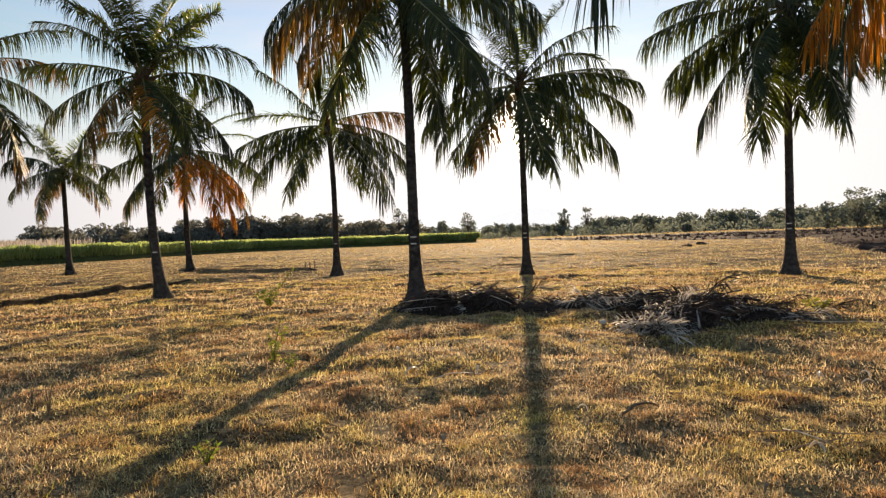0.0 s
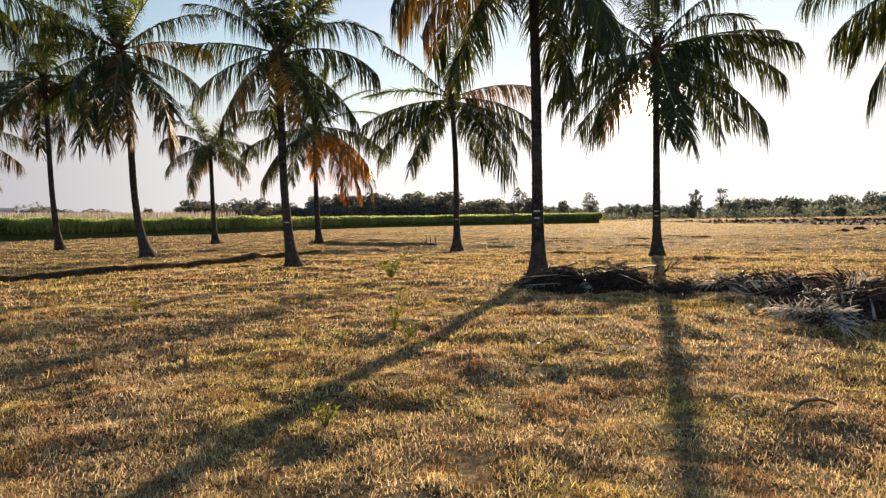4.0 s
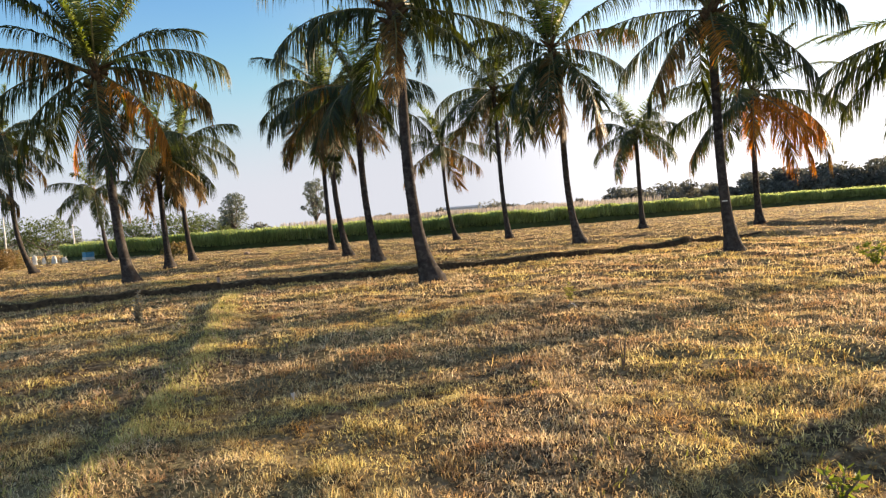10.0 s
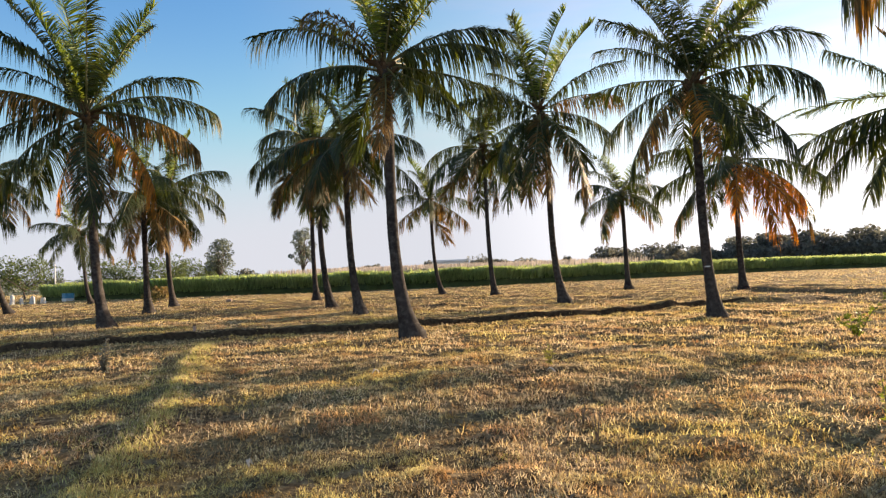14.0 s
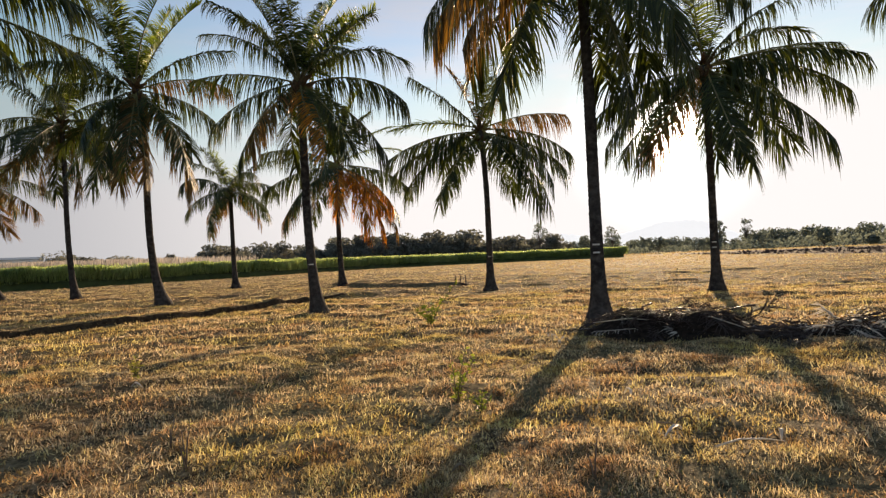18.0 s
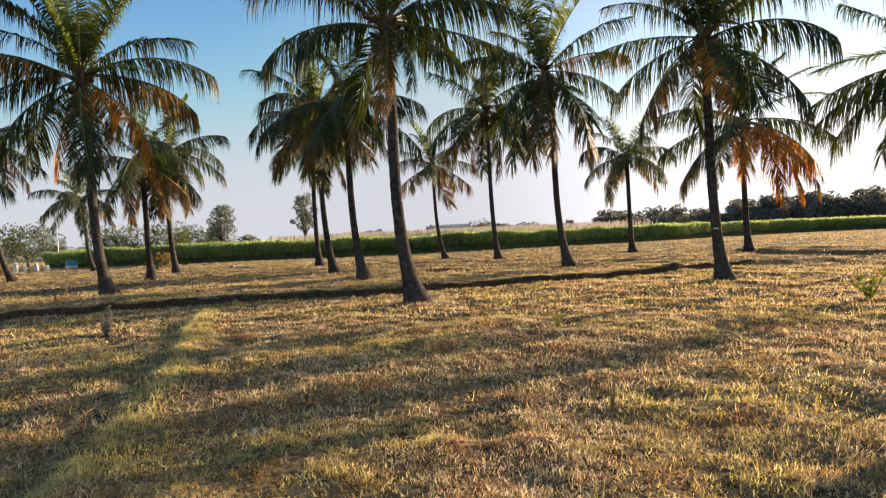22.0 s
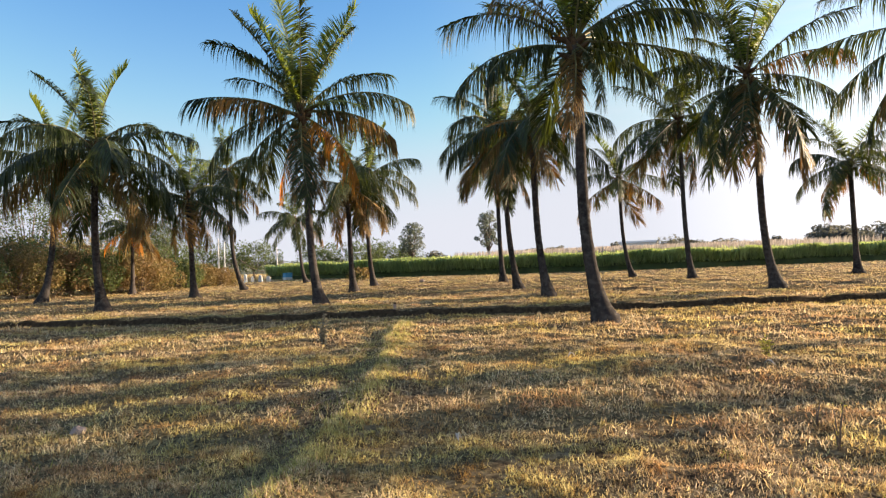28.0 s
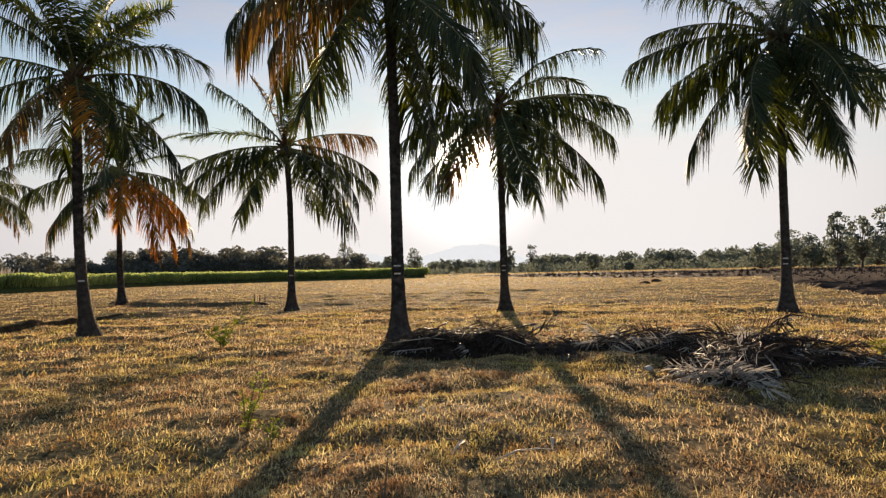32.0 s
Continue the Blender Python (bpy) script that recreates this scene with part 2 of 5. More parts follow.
HUSK = material("coconut_husk", [(0.3, (0.05, 0.06, 0.018)), (0.7, (0.13, 0.11, 0.035))], 6.0, 0.5, 0.5, per_piece=0.3)
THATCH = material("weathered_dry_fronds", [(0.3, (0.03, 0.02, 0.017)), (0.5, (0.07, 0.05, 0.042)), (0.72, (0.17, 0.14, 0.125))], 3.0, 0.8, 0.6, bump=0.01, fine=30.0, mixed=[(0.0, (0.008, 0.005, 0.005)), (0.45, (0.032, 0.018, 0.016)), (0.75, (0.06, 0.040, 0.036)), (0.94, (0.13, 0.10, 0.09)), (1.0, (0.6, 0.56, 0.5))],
                  wide_stops=[(0.35, (0.07, 0.045, 0.032)), (0.65, (0.17, 0.12, 0.085))])
BLEACHED = material("bleached_fronds", [(0.3, (0.42, 0.38, 0.33)), (0.7, (0.74, 0.69, 0.62))], 4.0, 0.8, 0.6, 0.3, (1.0, 1.0, 1.0), per_piece=0.3)
PAINT = material("white_trunk_paint", [(0.3, (0.55, 0.54, 0.5)), (0.7, (0.78, 0.77, 0.73))], 20.0, 1.0, 0.7)
PAINT_DARK = material("black_trunk_paint", [(0.3, (0.015, 0.015, 0.015)), (0.7, (0.03, 0.03, 0.03))], 20.0, 1.0, 0.6)
CANE = material("sugarcane_leaves", [(0.3, (0.24, 0.29, 0.14)), (0.7, (0.44, 0.48, 0.26))], 0.35, 0.03, 0.5, 0.64, (1.35, 1.4, 0.85), per_piece=0.35)
CANE_SHADE = material("sugarcane_shade_body", [(0.3, (0.03, 0.045, 0.015)), (0.7, (0.075, 0.10, 0.03))], 0.8, 0.05, 0.8, per_piece=0.3)
PLUME = material("sugarcane_plumes", [(0.3, (0.36, 0.30, 0.26)), (0.7, (0.55, 0.48, 0.42))], 0.5, 0.05, 0.8, 0.4, (1.0, 1.0, 1.0), per_piece=0.2)
# both leaf colours are greyed and lightened to paint in the haze of distance
HAZED_WOODS = material("tree_leaves", [(0.3, (0.12, 0.126, 0.12)), (0.7, (0.22, 0.226, 0.205))], 0.3, 0.02, 0.9, 0.4, (1.3, 1.25, 1.0), per_piece=0.35)
HAZY = material("haze_paled_leaves", [(0.3, (0.15, 0.17, 0.145)), (0.7, (0.25, 0.265, 0.215))], 0.3, 0.02, 0.9, 0.42, (1.0, 1.05, 0.95), per_piece=0.3)
THORN = material("thorn_tree_leaves", [(0.3, (0.055, 0.08, 0.035)), (0.7, (0.13, 0.16, 0.07))], 0.5, 0.02, 0.8, 0.4, (1.4, 1.4, 0.8), per_piece=0.35)
SCRUB = material("dry_scrub_leaves", [(0.3, (0.15, 0.095, 0.05)), (0.5, (0.26, 0.18, 0.095)), (0.7, (0.16, 0.18, 0.07))], 0.5, 0.15, 0.8, 0.35, (1.3, 1.2, 0.7), per_piece=0.35,
                 wide_stops=[(0.35, (0.13, 0.14, 0.05)), (0.65, (0.28, 0.20, 0.09))])
TWIG = material("grey_twigs", [(0.3, (0.09, 0.07, 0.055)), (0.7, (0.20, 0.16, 0.13))], 4.0, 0.5, 0.9)
CONCRETE = material("pale_concrete", [(0.3, (0.45, 0.44, 0.42)), (0.7, (0.62, 0.61, 0.58))], 5.0, 0.5, 0.85, bump=0.005, fine=60.0)
WHITEWASH = material("whitewashed_wall", [(0.3, (0.66, 0.64, 0.60)), (0.7, (0.80, 0.79, 0.75))], 2.0, 0.3, 0.85)
BLUE = material("blue_painted_sheet", [(0.3, (0.06, 0.26, 0.42)), (0.7, (0.12, 0.40, 0.58))], 3.0, 0.5, 0.5)
DRYWOOD = material("dry_wood", [(0.3, (0.16, 0.11, 0.07)), (0.7, (0.34, 0.26, 0.18))], 8.0, 0.5, 0.9, per_piece=0.2)
STONE = material("field_stone", [(0.3, (0.26, 0.20, 0.17)), (0.7, (0.46, 0.36, 0.31))], 9.0, 0.5, 0.9, bump=0.02, fine=30.0)


# ---- building helpers ----
def mesh_of(name, verts, faces, mats, slots=None, smooth=False):
    """A mesh from arrays; faces is one array of triangles or quads, or a list of such arrays."""
    me = bpy.data.meshes.new(name)
    verts = np.asarray(verts, np.float32).reshape(-1, 3)
    faces = [np.asarray(f, np.int32) for f in (faces if isinstance(faces, list) else [faces]) if len(f)]
    sizes = np.concatenate([np.full(len(f), f.shape[1], np.int32) for f in faces])
    flat = np.concatenate([f.ravel() for f in faces])
    me.vertices.add(len(verts))
    me.vertices.foreach_set("co", verts.ravel())
    me.loops.add(len(flat))
    me.loops.foreach_set("vertex_index", flat)
    me.polygons.add(len(sizes))
    me.polygons.foreach_set("loop_start", np.concatenate([[0], np.cumsum(sizes)[:-1]]).astype(np.int32))
    for m in mats:
        me.materials.append(m)
    if slots is not None:
        me.polygons.foreach_set("material_index", np.asarray(slots, np.int32))
    if smooth:
        me.polygons.foreach_set("use_smooth", np.ones(len(sizes), bool))
    me.update(calc_edges=True)
    me.validate()
    return me


def part(name, me, parent, label="", place=None):
    ob = new(name, me)
    ob.parent = parent
    if place is not None:
        ob.matrix_basis = place
    return tagged(ob, label)


def thing(name, label, category, group="", kind="", at=(0, 0, 0), turn=0.0):
    ob = new(name)
    ob.empty_display_size = 0.2
    ob.matrix_basis = pose(*at, 0, 0, turn)
    return tagged(ob, label, category, group, kind)


def tube(points, radii, sides=8, cap=True):
    """Verts and quads of a tube along points."""
    pts = np.asarray(points, float)
    tang = np.gradient(pts, axis=0)
    tang /= np.linalg.norm(tang, axis=1)[:, None] + 1e-9
    ref = np.array([0.0, 0.0, 1.0]) if abs(tang[0][2]) < 0.9 else np.array([1.0, 0.0, 0.0])
    u = np.cross(tang, ref)
    u /= np.linalg.norm(u, axis=1)[:, None] + 1e-9
    v = np.cross(tang, u)
    ang = np.linspace(0, 2 * np.pi, sides, endpoint=False)
    ring = np.cos(ang)[None, :, None] * u[:, None] + np.sin(ang)[None, :, None] * v[:, None]
    verts = (pts[:, None] + ring * np.asarray(radii, float)[:, None, None]).reshape(-1, 3)
    i, j = np.meshgrid(np.arange(len(pts) - 1), np.arange(sides), indexing="ij")
    a, b = i * sides + j, i * sides + (j + 1) % sides
    quads = np.stack([a, b, b + sides, a + sides], -1).reshape(-1, 4)
    if cap:
        top = (len(pts) - 1) * sides
        k = np.arange(1, sides // 2)
        quads = np.concatenate([quads] + [np.array([[0, sides - n - 0, sides - n - 1, n]], int)[:0] for n in k])
        verts = np.concatenate([verts, pts[-1:], pts[:1]])
        n = len(verts)
        j = np.arange(sides)
        tri_top = np.stack([top + j, top + (j + 1) % sides, np.full(sides, n - 2)], -1)
        tri_bot = np.stack([(j + 1) % sides, j, np.full(sides, n - 1)], -1)
        return verts, [quads, np.concatenate([tri_top, tri_bot])]
    return verts, [quads]


def joined(pieces):
    """Joins (verts, [faces...]) pieces; triangles and quads are kept apart."""
    verts, by, at = [], {3: [], 4: []}, 0
    for v, fs in pieces:
        for f in fs:
            if len(f):
                by[f.shape[1]].append(f + at)
        verts.append(v)
        at += len(v)
    return np.concatenate(verts), [np.concatenate(f) for f in (by[4], by[3]) if f]


def smooth_noise(x, y, seed, size):
    """Cheap value noise on arrays."""
    rng = np.random.default_rng(seed)
    table = rng.random((64, 64))
    u, v = x / size, y / size
    i, j = np.floor(u).astype(int), np.floor(v).astype(int)
    fu, fv = u - i, v - j
    fu, fv = fu * fu * (3 - 2 * fu), fv * fv * (3 - 2 * fv)
    a, b = table[i % 64, j % 64], table[(i + 1) % 64, j % 64]
    c, d = table[i % 64, (j + 1) % 64], table[(i + 1) % 64, (j + 1) % 64]
    return (a * (1 - fu) + b * fu) * (1 - fv) + (c * (1 - fu) + d * fu) * fv - 0.5


def to_line(x, y, line):
    """Distance from points to a broken line, signed by side, and the share along it."""
    best = np.full(np.shape(x), 1e9)
    for (ax, ay), (bx, by) in zip(line[:-1], line[1:]):
        dx, dy = bx - ax, by - ay
        s = np.clip(((x - ax) * dx + (y - ay) * dy) / (dx * dx + dy * dy), 0, 1)
        d = np.hypot(x - ax - s * dx, y - ay - s * dy)
        side = np.sign((x - ax) * dy - (y - ay) * dx)
        best = np.where(d < np.abs(best), d * np.where(side == 0, 1, side), best)
    return best


def inside(x, y, poly):
    hit = np.zeros(np.shape(x), bool)
    for (ax, ay), (bx, by) in zip(poly, poly[1:] + poly[:1]):
        cross = ((ay > y) != (by > y)) & (x < (bx - ax) * (y - ay) / (by - ay + 1e-12) + ax)
        hit ^= cross
    return hit


# ---- the ground ----
# the field in front of the bund lies a step lower than the one behind it
BUND = [(-30.0, -17.0), (-26.0, -9.5), (-22.8, -2.5), (-21.5, 0.5), (-19.8, 3.5), (-18.4, 6.9), (-17.3, 9.8), (-15.6, 12.1), (-14.6, 14.5), (-13.5, 16.7), (-12.7, 19.5), (-11.8, 22.8), (-10.8, 25.5)]
STEP_LINE = [(-120.0, -190.0)] + BUND + [(-8.0, 32.0), (40.0, 130.0)]
TRACK = [(-3.4, 0.5), (-5.6, 1.85), (-6.4, 2.35), (-7.45, 2.9), (-9.2, 3.7), (-12.4, 5.0), (-17.4, 7.1)]
LOW_BANK = [(-17.0, 38.5), (-12.2, 33.2), (-10.3, 31.6), (-9.0, 31.6), (-7.6, 32.2)]
PLOUGH = [(16.0, 180.0), (24.0, 110.0), (29.0, 83.0), (36.0, 72.0), (44.0, 70.0), (33.0, 54.0), (25.0, 38.0), (20.0, 27.0), (40.0, 4.0), (110.0, 60.0), (110.0, 120.0), (90.0, 180.0)]
DROP = 0.16


def smooth(u):
    u = np.clip(u, 0, 1)
    return u * u * (3 - 2 * u)


def terrace(x, y, cut=0.0):
    """The drop from the upper to the lower field: a cut face at the bund that runs out further on."""
    d = to_line(x, y, STEP_LINE)
    soft = 0.09 + 9.0 * smooth((y - 24.0) / 14.0) + 9.0 * smooth((-16.0 - y) / 14.0)
    face = smooth((d + cut + 0.03) / soft)
    crisp = smooth((25.5 - y) / 5.0)
    lip = crisp * (0.025 * np.exp(-((d + cut + 0.2) / 0.2) ** 2) - 0.015 * np.exp(-((d + cut - 0.16) / 0.14) ** 2))
    far = smooth((y - 26.0) / 14.0)
    return -DROP * np.maximum(face, far * 0.9) + lip


def ground_level(x, y):
    return float(terrace(np.array(float(x)), np.array(float(y))))


def height(x, y, cut=0.0):
    z = terrace(x, y, cut)
    t = to_line(x, y, TRACK)
    t = t + 0.22 * smooth_noise(x, y, 61, 0.9) + 0.14 * smooth_noise(x, y, 62, 0.35)
    run = smooth((18.5 - np.hypot(x, y)) / 3.0)
    z -= run * 0.03 * np.exp(-((t + 0.02) / 0.2) ** 2)
    z += run * (0.06 * np.exp(-((t - 0.36) / 0.16) ** 2) + 0.03 * np.exp(-((t - 0.6) / 0.4) ** 2))
    b = to_line(x, y, LOW_BANK)
    z += 0.2 * np.exp(-(b / 0.32) ** 2)
    ridge = np.maximum(smooth_noise(x * 0.24, y, 63, 1.0) + 0.3 * smooth_noise(x, y, 64, 1.7) - 0.2, 0)
    z += 0.28 * ridge * smooth((np.hypot(x, y) - 15.0) / 8.0) * smooth((90.0 - np.hypot(x, y)) / 30.0)
    near = np.exp(-np.maximum(np.hypot(x, y) - 60, 0) / 20)
    z += near * (0.07 * smooth_noise(x, y, 1, 2.7) + 0.045 * smooth_noise(x, y, 2, 0.9) + 0.09 * smooth_noise(x, y, 3, 0.45) + 0.05 * smooth_noise(x, y, 4, 0.22))
    p = inside(x, y, PLOUGH)
    z += np.where(p, 0.30 * smooth_noise(x, y, 5, 1.1) + 0.12 * np.sin(x * 1.9 + y * 2.6), 0)
    return z


def stretch(lo, hi, step, end):
    gap = step
    a = np.arange(lo, hi + step / 2, step)
    up, down = [hi], [lo]
    while up[-1] < end:
        gap *= 1.11
        up.append(up[-1] + gap)
    gap = step
    while down[-1] > -end:
        gap *= 1.11
        down.append(down[-1] - gap)
    return np.concatenate([down[:0:-1], a, up[1:]])


gx, gy = stretch(-34, 26, 0.2, 3200), stretch(-6, 44, 0.2, 3200)
X, Y = np.meshgrid(gx, gy, indexing="ij")
Z = height(X, Y, 0.22)
ii, jj = np.meshgrid(np.arange(len(gx) - 1), np.arange(len(gy) - 1), indexing="ij")
k = (ii * len(gy) + jj).ravel()
quads = np.stack([k, k + len(gy), k + len(gy) + 1, k + 1], -1)
cx, cy = (gx[:-1] + gx[1:]) / 2, (gy[:-1] + gy[1:]) / 2
CX, CY = np.meshgrid(cx, cy, indexing="ij")
slots = np.where(inside(CX, CY, PLOUGH), 1, 0).ravel()
ground = new("ground", mesh_of("ground", np.stack([X, Y, Z], -1), quads, [SOIL, PLOUGHED], slots, True))
tagged(ground, "dry mown field with straw-coloured turf and dark ploughed earth beyond", "ground", kind="structure")


# the crisp bank itself, laid over the ground
bank_rng = np.random.default_rng(19)
line = []
for (ax, ay), (bx, by) in zip(BUND[:-1], BUND[1:]):
    m = int(math.hypot(bx - ax, by - ay) / 0.12)
    s = np.linspace(0, 1, m, endpoint=False)
    line.append(np.stack([ax + (bx - ax) * s, ay + (by - ay) * s], -1))
line = np.concatenate(line)
way = np.gradient(line, axis=0)
way /= np.linalg.norm(way, axis=1)[:, None]
off = np.array([-0.75, -0.55, -0.4, -0.28, -0.19, -0.12, -0.07, -0.03, 0.0, 0.03, 0.07, 0.13, 0.22, 0.36])
wob = 0.06 * smooth_noise(line[:, 0] * 1.0, line[:, 1], 51, 0.9) + 0.04 * smooth_noise(line[:, 0], line[:, 1], 52, 0.3)
P = line[:, None] + (off[None, :] + wob[:, None])[..., None] * np.stack([way[:, 1], -way[:, 0]], -1)[:, None]
Q = line[:, None] + off[None, :, None] * np.stack([way[:, 1], -way[:, 0]], -1)[:, None]
rise = height(Q[..., 0], Q[..., 1]) + 0.03 * smooth_noise(P[..., 0], P[..., 1], 53, 0.8) + bank_rng.normal(0, 0.008, P.shape[:2])
rise += np.where((off > -0.6) & (off < 0.3), 0.02, -0.06)
i, j = np.meshgrid(np.arange(len(line) - 1), np.arange(len(off) - 1), indexing="ij")
kk = (i * len(off) + j).ravel()
# the steepest strips take the shade-darkened earth
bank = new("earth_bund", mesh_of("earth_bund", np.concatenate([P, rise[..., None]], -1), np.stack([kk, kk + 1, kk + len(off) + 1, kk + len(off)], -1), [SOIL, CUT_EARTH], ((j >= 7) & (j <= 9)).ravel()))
tagged(bank, "low earth bund across the field, its cut face coloured darker for shade", "bank", kind="structure")


def blades(rng, x, y, size, width, count, spread, lean=0.72, bend=False):
    """Triangular grass blades in tufts at x, y."""
    n = len(x)
    bx = np.repeat(x, count) + rng.normal(0, 1, n * count) * np.repeat(spread, count)
    by = np.repeat(y, count) + rng.normal(0, 1, n * count) * np.repeat(spread, count)
    bz = height(bx, by) - 0.01
    a = rng.uniform(0, 2 * np.pi, n * count)
    h = np.repeat(size, count) * rng.uniform(0.5, 1.25, n * count)
    w = np.repeat(width, count) * rng.uniform(0.6, 1.3, n * count)
    tilt = rng.uniform(0.15, lean * 1.95, n * count)
    ox, oy = np.cos(a) * h * np.sin(tilt), np.sin(a) * h * np.sin(tilt)
    ta = rng.uniform(0, np.pi, n * count)
    sx, sy = np.cos(ta) * w, np.sin(ta) * w
    if not bend:
        v = np.stack([np.stack([bx - sx, by - sy, bz], -1), np.stack([bx + sx, by + sy, bz], -1), np.stack([bx + ox, by + oy, bz + h * np.cos(tilt)], -1)], 1)
        return v.reshape(-1, 3)
    mx, my, mz = bx + ox * 0.55, by + oy * 0.55, bz + h * np.cos(tilt) * 0.7
    turn = a + rng.normal(0, 0.9, n * count)
    tx, ty, tz = mx + np.cos(turn) * h * 0.5, my + np.sin(turn) * h * 0.5, mz + h * rng.uniform(-0.45, 0.3, n * count)
    v = np.stack([np.stack([bx - sx, by - sy, bz], -1), np.stack([bx + sx, by + sy, bz], -1), np.stack([mx + sx * 0.8, my + sy * 0.8, mz], -1), np.stack([mx - sx * 0.8, my - sy * 0.8, mz], -1), np.stack([tx, ty, tz], -1)], 1)
    return v.reshape(-1, 3)


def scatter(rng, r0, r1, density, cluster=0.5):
    """Points in a ring sector centred beside the camera's path, clear of the plough and banks."""
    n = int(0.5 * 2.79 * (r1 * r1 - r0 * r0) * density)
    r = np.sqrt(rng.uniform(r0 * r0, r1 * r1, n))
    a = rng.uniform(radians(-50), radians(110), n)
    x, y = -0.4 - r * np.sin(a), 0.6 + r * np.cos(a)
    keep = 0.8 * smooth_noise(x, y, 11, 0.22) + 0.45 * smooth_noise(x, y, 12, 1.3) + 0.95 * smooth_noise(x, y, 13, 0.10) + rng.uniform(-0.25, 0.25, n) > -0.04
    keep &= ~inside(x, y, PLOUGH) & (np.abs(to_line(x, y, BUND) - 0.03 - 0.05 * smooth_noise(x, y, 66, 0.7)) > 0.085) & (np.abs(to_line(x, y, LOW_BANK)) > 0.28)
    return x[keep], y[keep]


rng = np.random.default_rng(7)
v_all = []
# rings round the camera: nearest dense and fine, farther ones sparse and coarse
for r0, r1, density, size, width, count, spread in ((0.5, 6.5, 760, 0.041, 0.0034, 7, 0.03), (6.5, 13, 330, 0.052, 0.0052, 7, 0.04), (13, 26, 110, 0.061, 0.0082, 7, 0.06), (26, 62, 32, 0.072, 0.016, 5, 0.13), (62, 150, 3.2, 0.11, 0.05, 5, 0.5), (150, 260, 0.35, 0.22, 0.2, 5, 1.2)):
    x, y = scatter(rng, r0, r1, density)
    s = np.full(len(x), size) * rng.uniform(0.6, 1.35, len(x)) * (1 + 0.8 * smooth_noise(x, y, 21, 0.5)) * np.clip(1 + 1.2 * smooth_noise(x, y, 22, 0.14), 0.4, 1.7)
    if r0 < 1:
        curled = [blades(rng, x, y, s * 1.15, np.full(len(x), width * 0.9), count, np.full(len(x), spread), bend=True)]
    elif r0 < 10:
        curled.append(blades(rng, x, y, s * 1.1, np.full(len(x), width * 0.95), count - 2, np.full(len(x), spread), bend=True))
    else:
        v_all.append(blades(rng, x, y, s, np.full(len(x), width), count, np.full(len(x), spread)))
# loose straw lying between the tufts, thinning out in rings round the camera
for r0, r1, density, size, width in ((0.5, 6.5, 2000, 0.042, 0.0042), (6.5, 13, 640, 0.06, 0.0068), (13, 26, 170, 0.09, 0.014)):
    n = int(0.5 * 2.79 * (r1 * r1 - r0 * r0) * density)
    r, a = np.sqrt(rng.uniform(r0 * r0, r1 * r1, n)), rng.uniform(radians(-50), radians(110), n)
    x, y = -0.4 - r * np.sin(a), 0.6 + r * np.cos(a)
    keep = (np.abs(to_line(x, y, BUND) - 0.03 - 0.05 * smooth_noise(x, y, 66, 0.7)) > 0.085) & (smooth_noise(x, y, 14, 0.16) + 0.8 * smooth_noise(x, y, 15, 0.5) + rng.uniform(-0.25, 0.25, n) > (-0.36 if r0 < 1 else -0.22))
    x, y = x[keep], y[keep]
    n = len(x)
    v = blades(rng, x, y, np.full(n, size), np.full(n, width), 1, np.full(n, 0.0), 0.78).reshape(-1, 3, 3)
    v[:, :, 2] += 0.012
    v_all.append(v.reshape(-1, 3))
v_all, curled = np.concatenate(v_all), np.concatenate(curled)
o = np.arange(len(curled) // 5)[:, None] * 5 + len(v_all)
turf_faces = [np.concatenate([o + [[0, 1, 2, 3]]]), np.concatenate([np.arange(len(v_all)).reshape(-1, 3), o + [[3, 2, 4]]])]
turf = new("dry_grass", mesh_of("dry_grass", np.concatenate([v_all, curled]), turf_faces, [GRASS]))
tagged(turf, "short straw-yellow mown grass and stubble over the field", "grass", kind="stuff")

# greener grass along the track, by the bund and in weedy patches
v_all = []
for line, n, wide in ((BUND, 1300, 0.5),):
    seg = rng.integers(0, len(line) - 1, n)
    s = rng.random(n)
    p = np.array(line)
    c = p[seg] * (1 - s[:, None]) + p[seg + 1] * s[:, None] + rng.normal(0, wide, (n, 2))
    c = c[np.abs(to_line(c[:, 0], c[:, 1], BUND) - 0.06) > 0.2]
    n = len(c)
    v_all.append(blades(rng, c[:, 0], c[:, 1], rng.uniform(0.04, 0.09, n), np.full(n, 0.007), 6, np.full(n, 0.05)))
edge = []
for (ax, ay), (bx, by) in zip(TRACK[:-1], TRACK[1:]):
    n = int(130 * math.hypot(bx - ax, by - ay))
    s, off = rng.random(n), np.where(rng.random(n) < 0.72, rng.normal(0.38, 0.13, n), rng.normal(-0.05, 0.2, n))
    long = math.hypot(bx - ax, by - ay)
    edge.append(np.stack([ax + (bx - ax) * s + off * (by - ay) / long, ay + (by - ay) * s - off * (bx - ax) / long], -1))
edge = np.concatenate(edge)
edge_v = blades(rng, edge[:, 0], edge[:, 1], rng.uniform(0.05, 0.11, len(edge)), np.full(len(edge), 0.0065), 6, np.full(len(edge), 0.05))
verge = new("track_grass", mesh_of("track_grass", edge_v, np.arange(len(edge_v)).reshape(-1, 3), [FRESH_GRASS]))
tagged(verge, "fresher yellow-green grass along the raised edge of the track", "grass", kind="stuff")
# weedy patches, within 24 m of the same centre
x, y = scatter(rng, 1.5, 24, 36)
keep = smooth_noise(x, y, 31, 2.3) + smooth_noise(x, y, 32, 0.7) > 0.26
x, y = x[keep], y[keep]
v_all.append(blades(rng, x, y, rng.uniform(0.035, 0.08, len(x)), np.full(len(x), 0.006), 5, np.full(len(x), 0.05)))
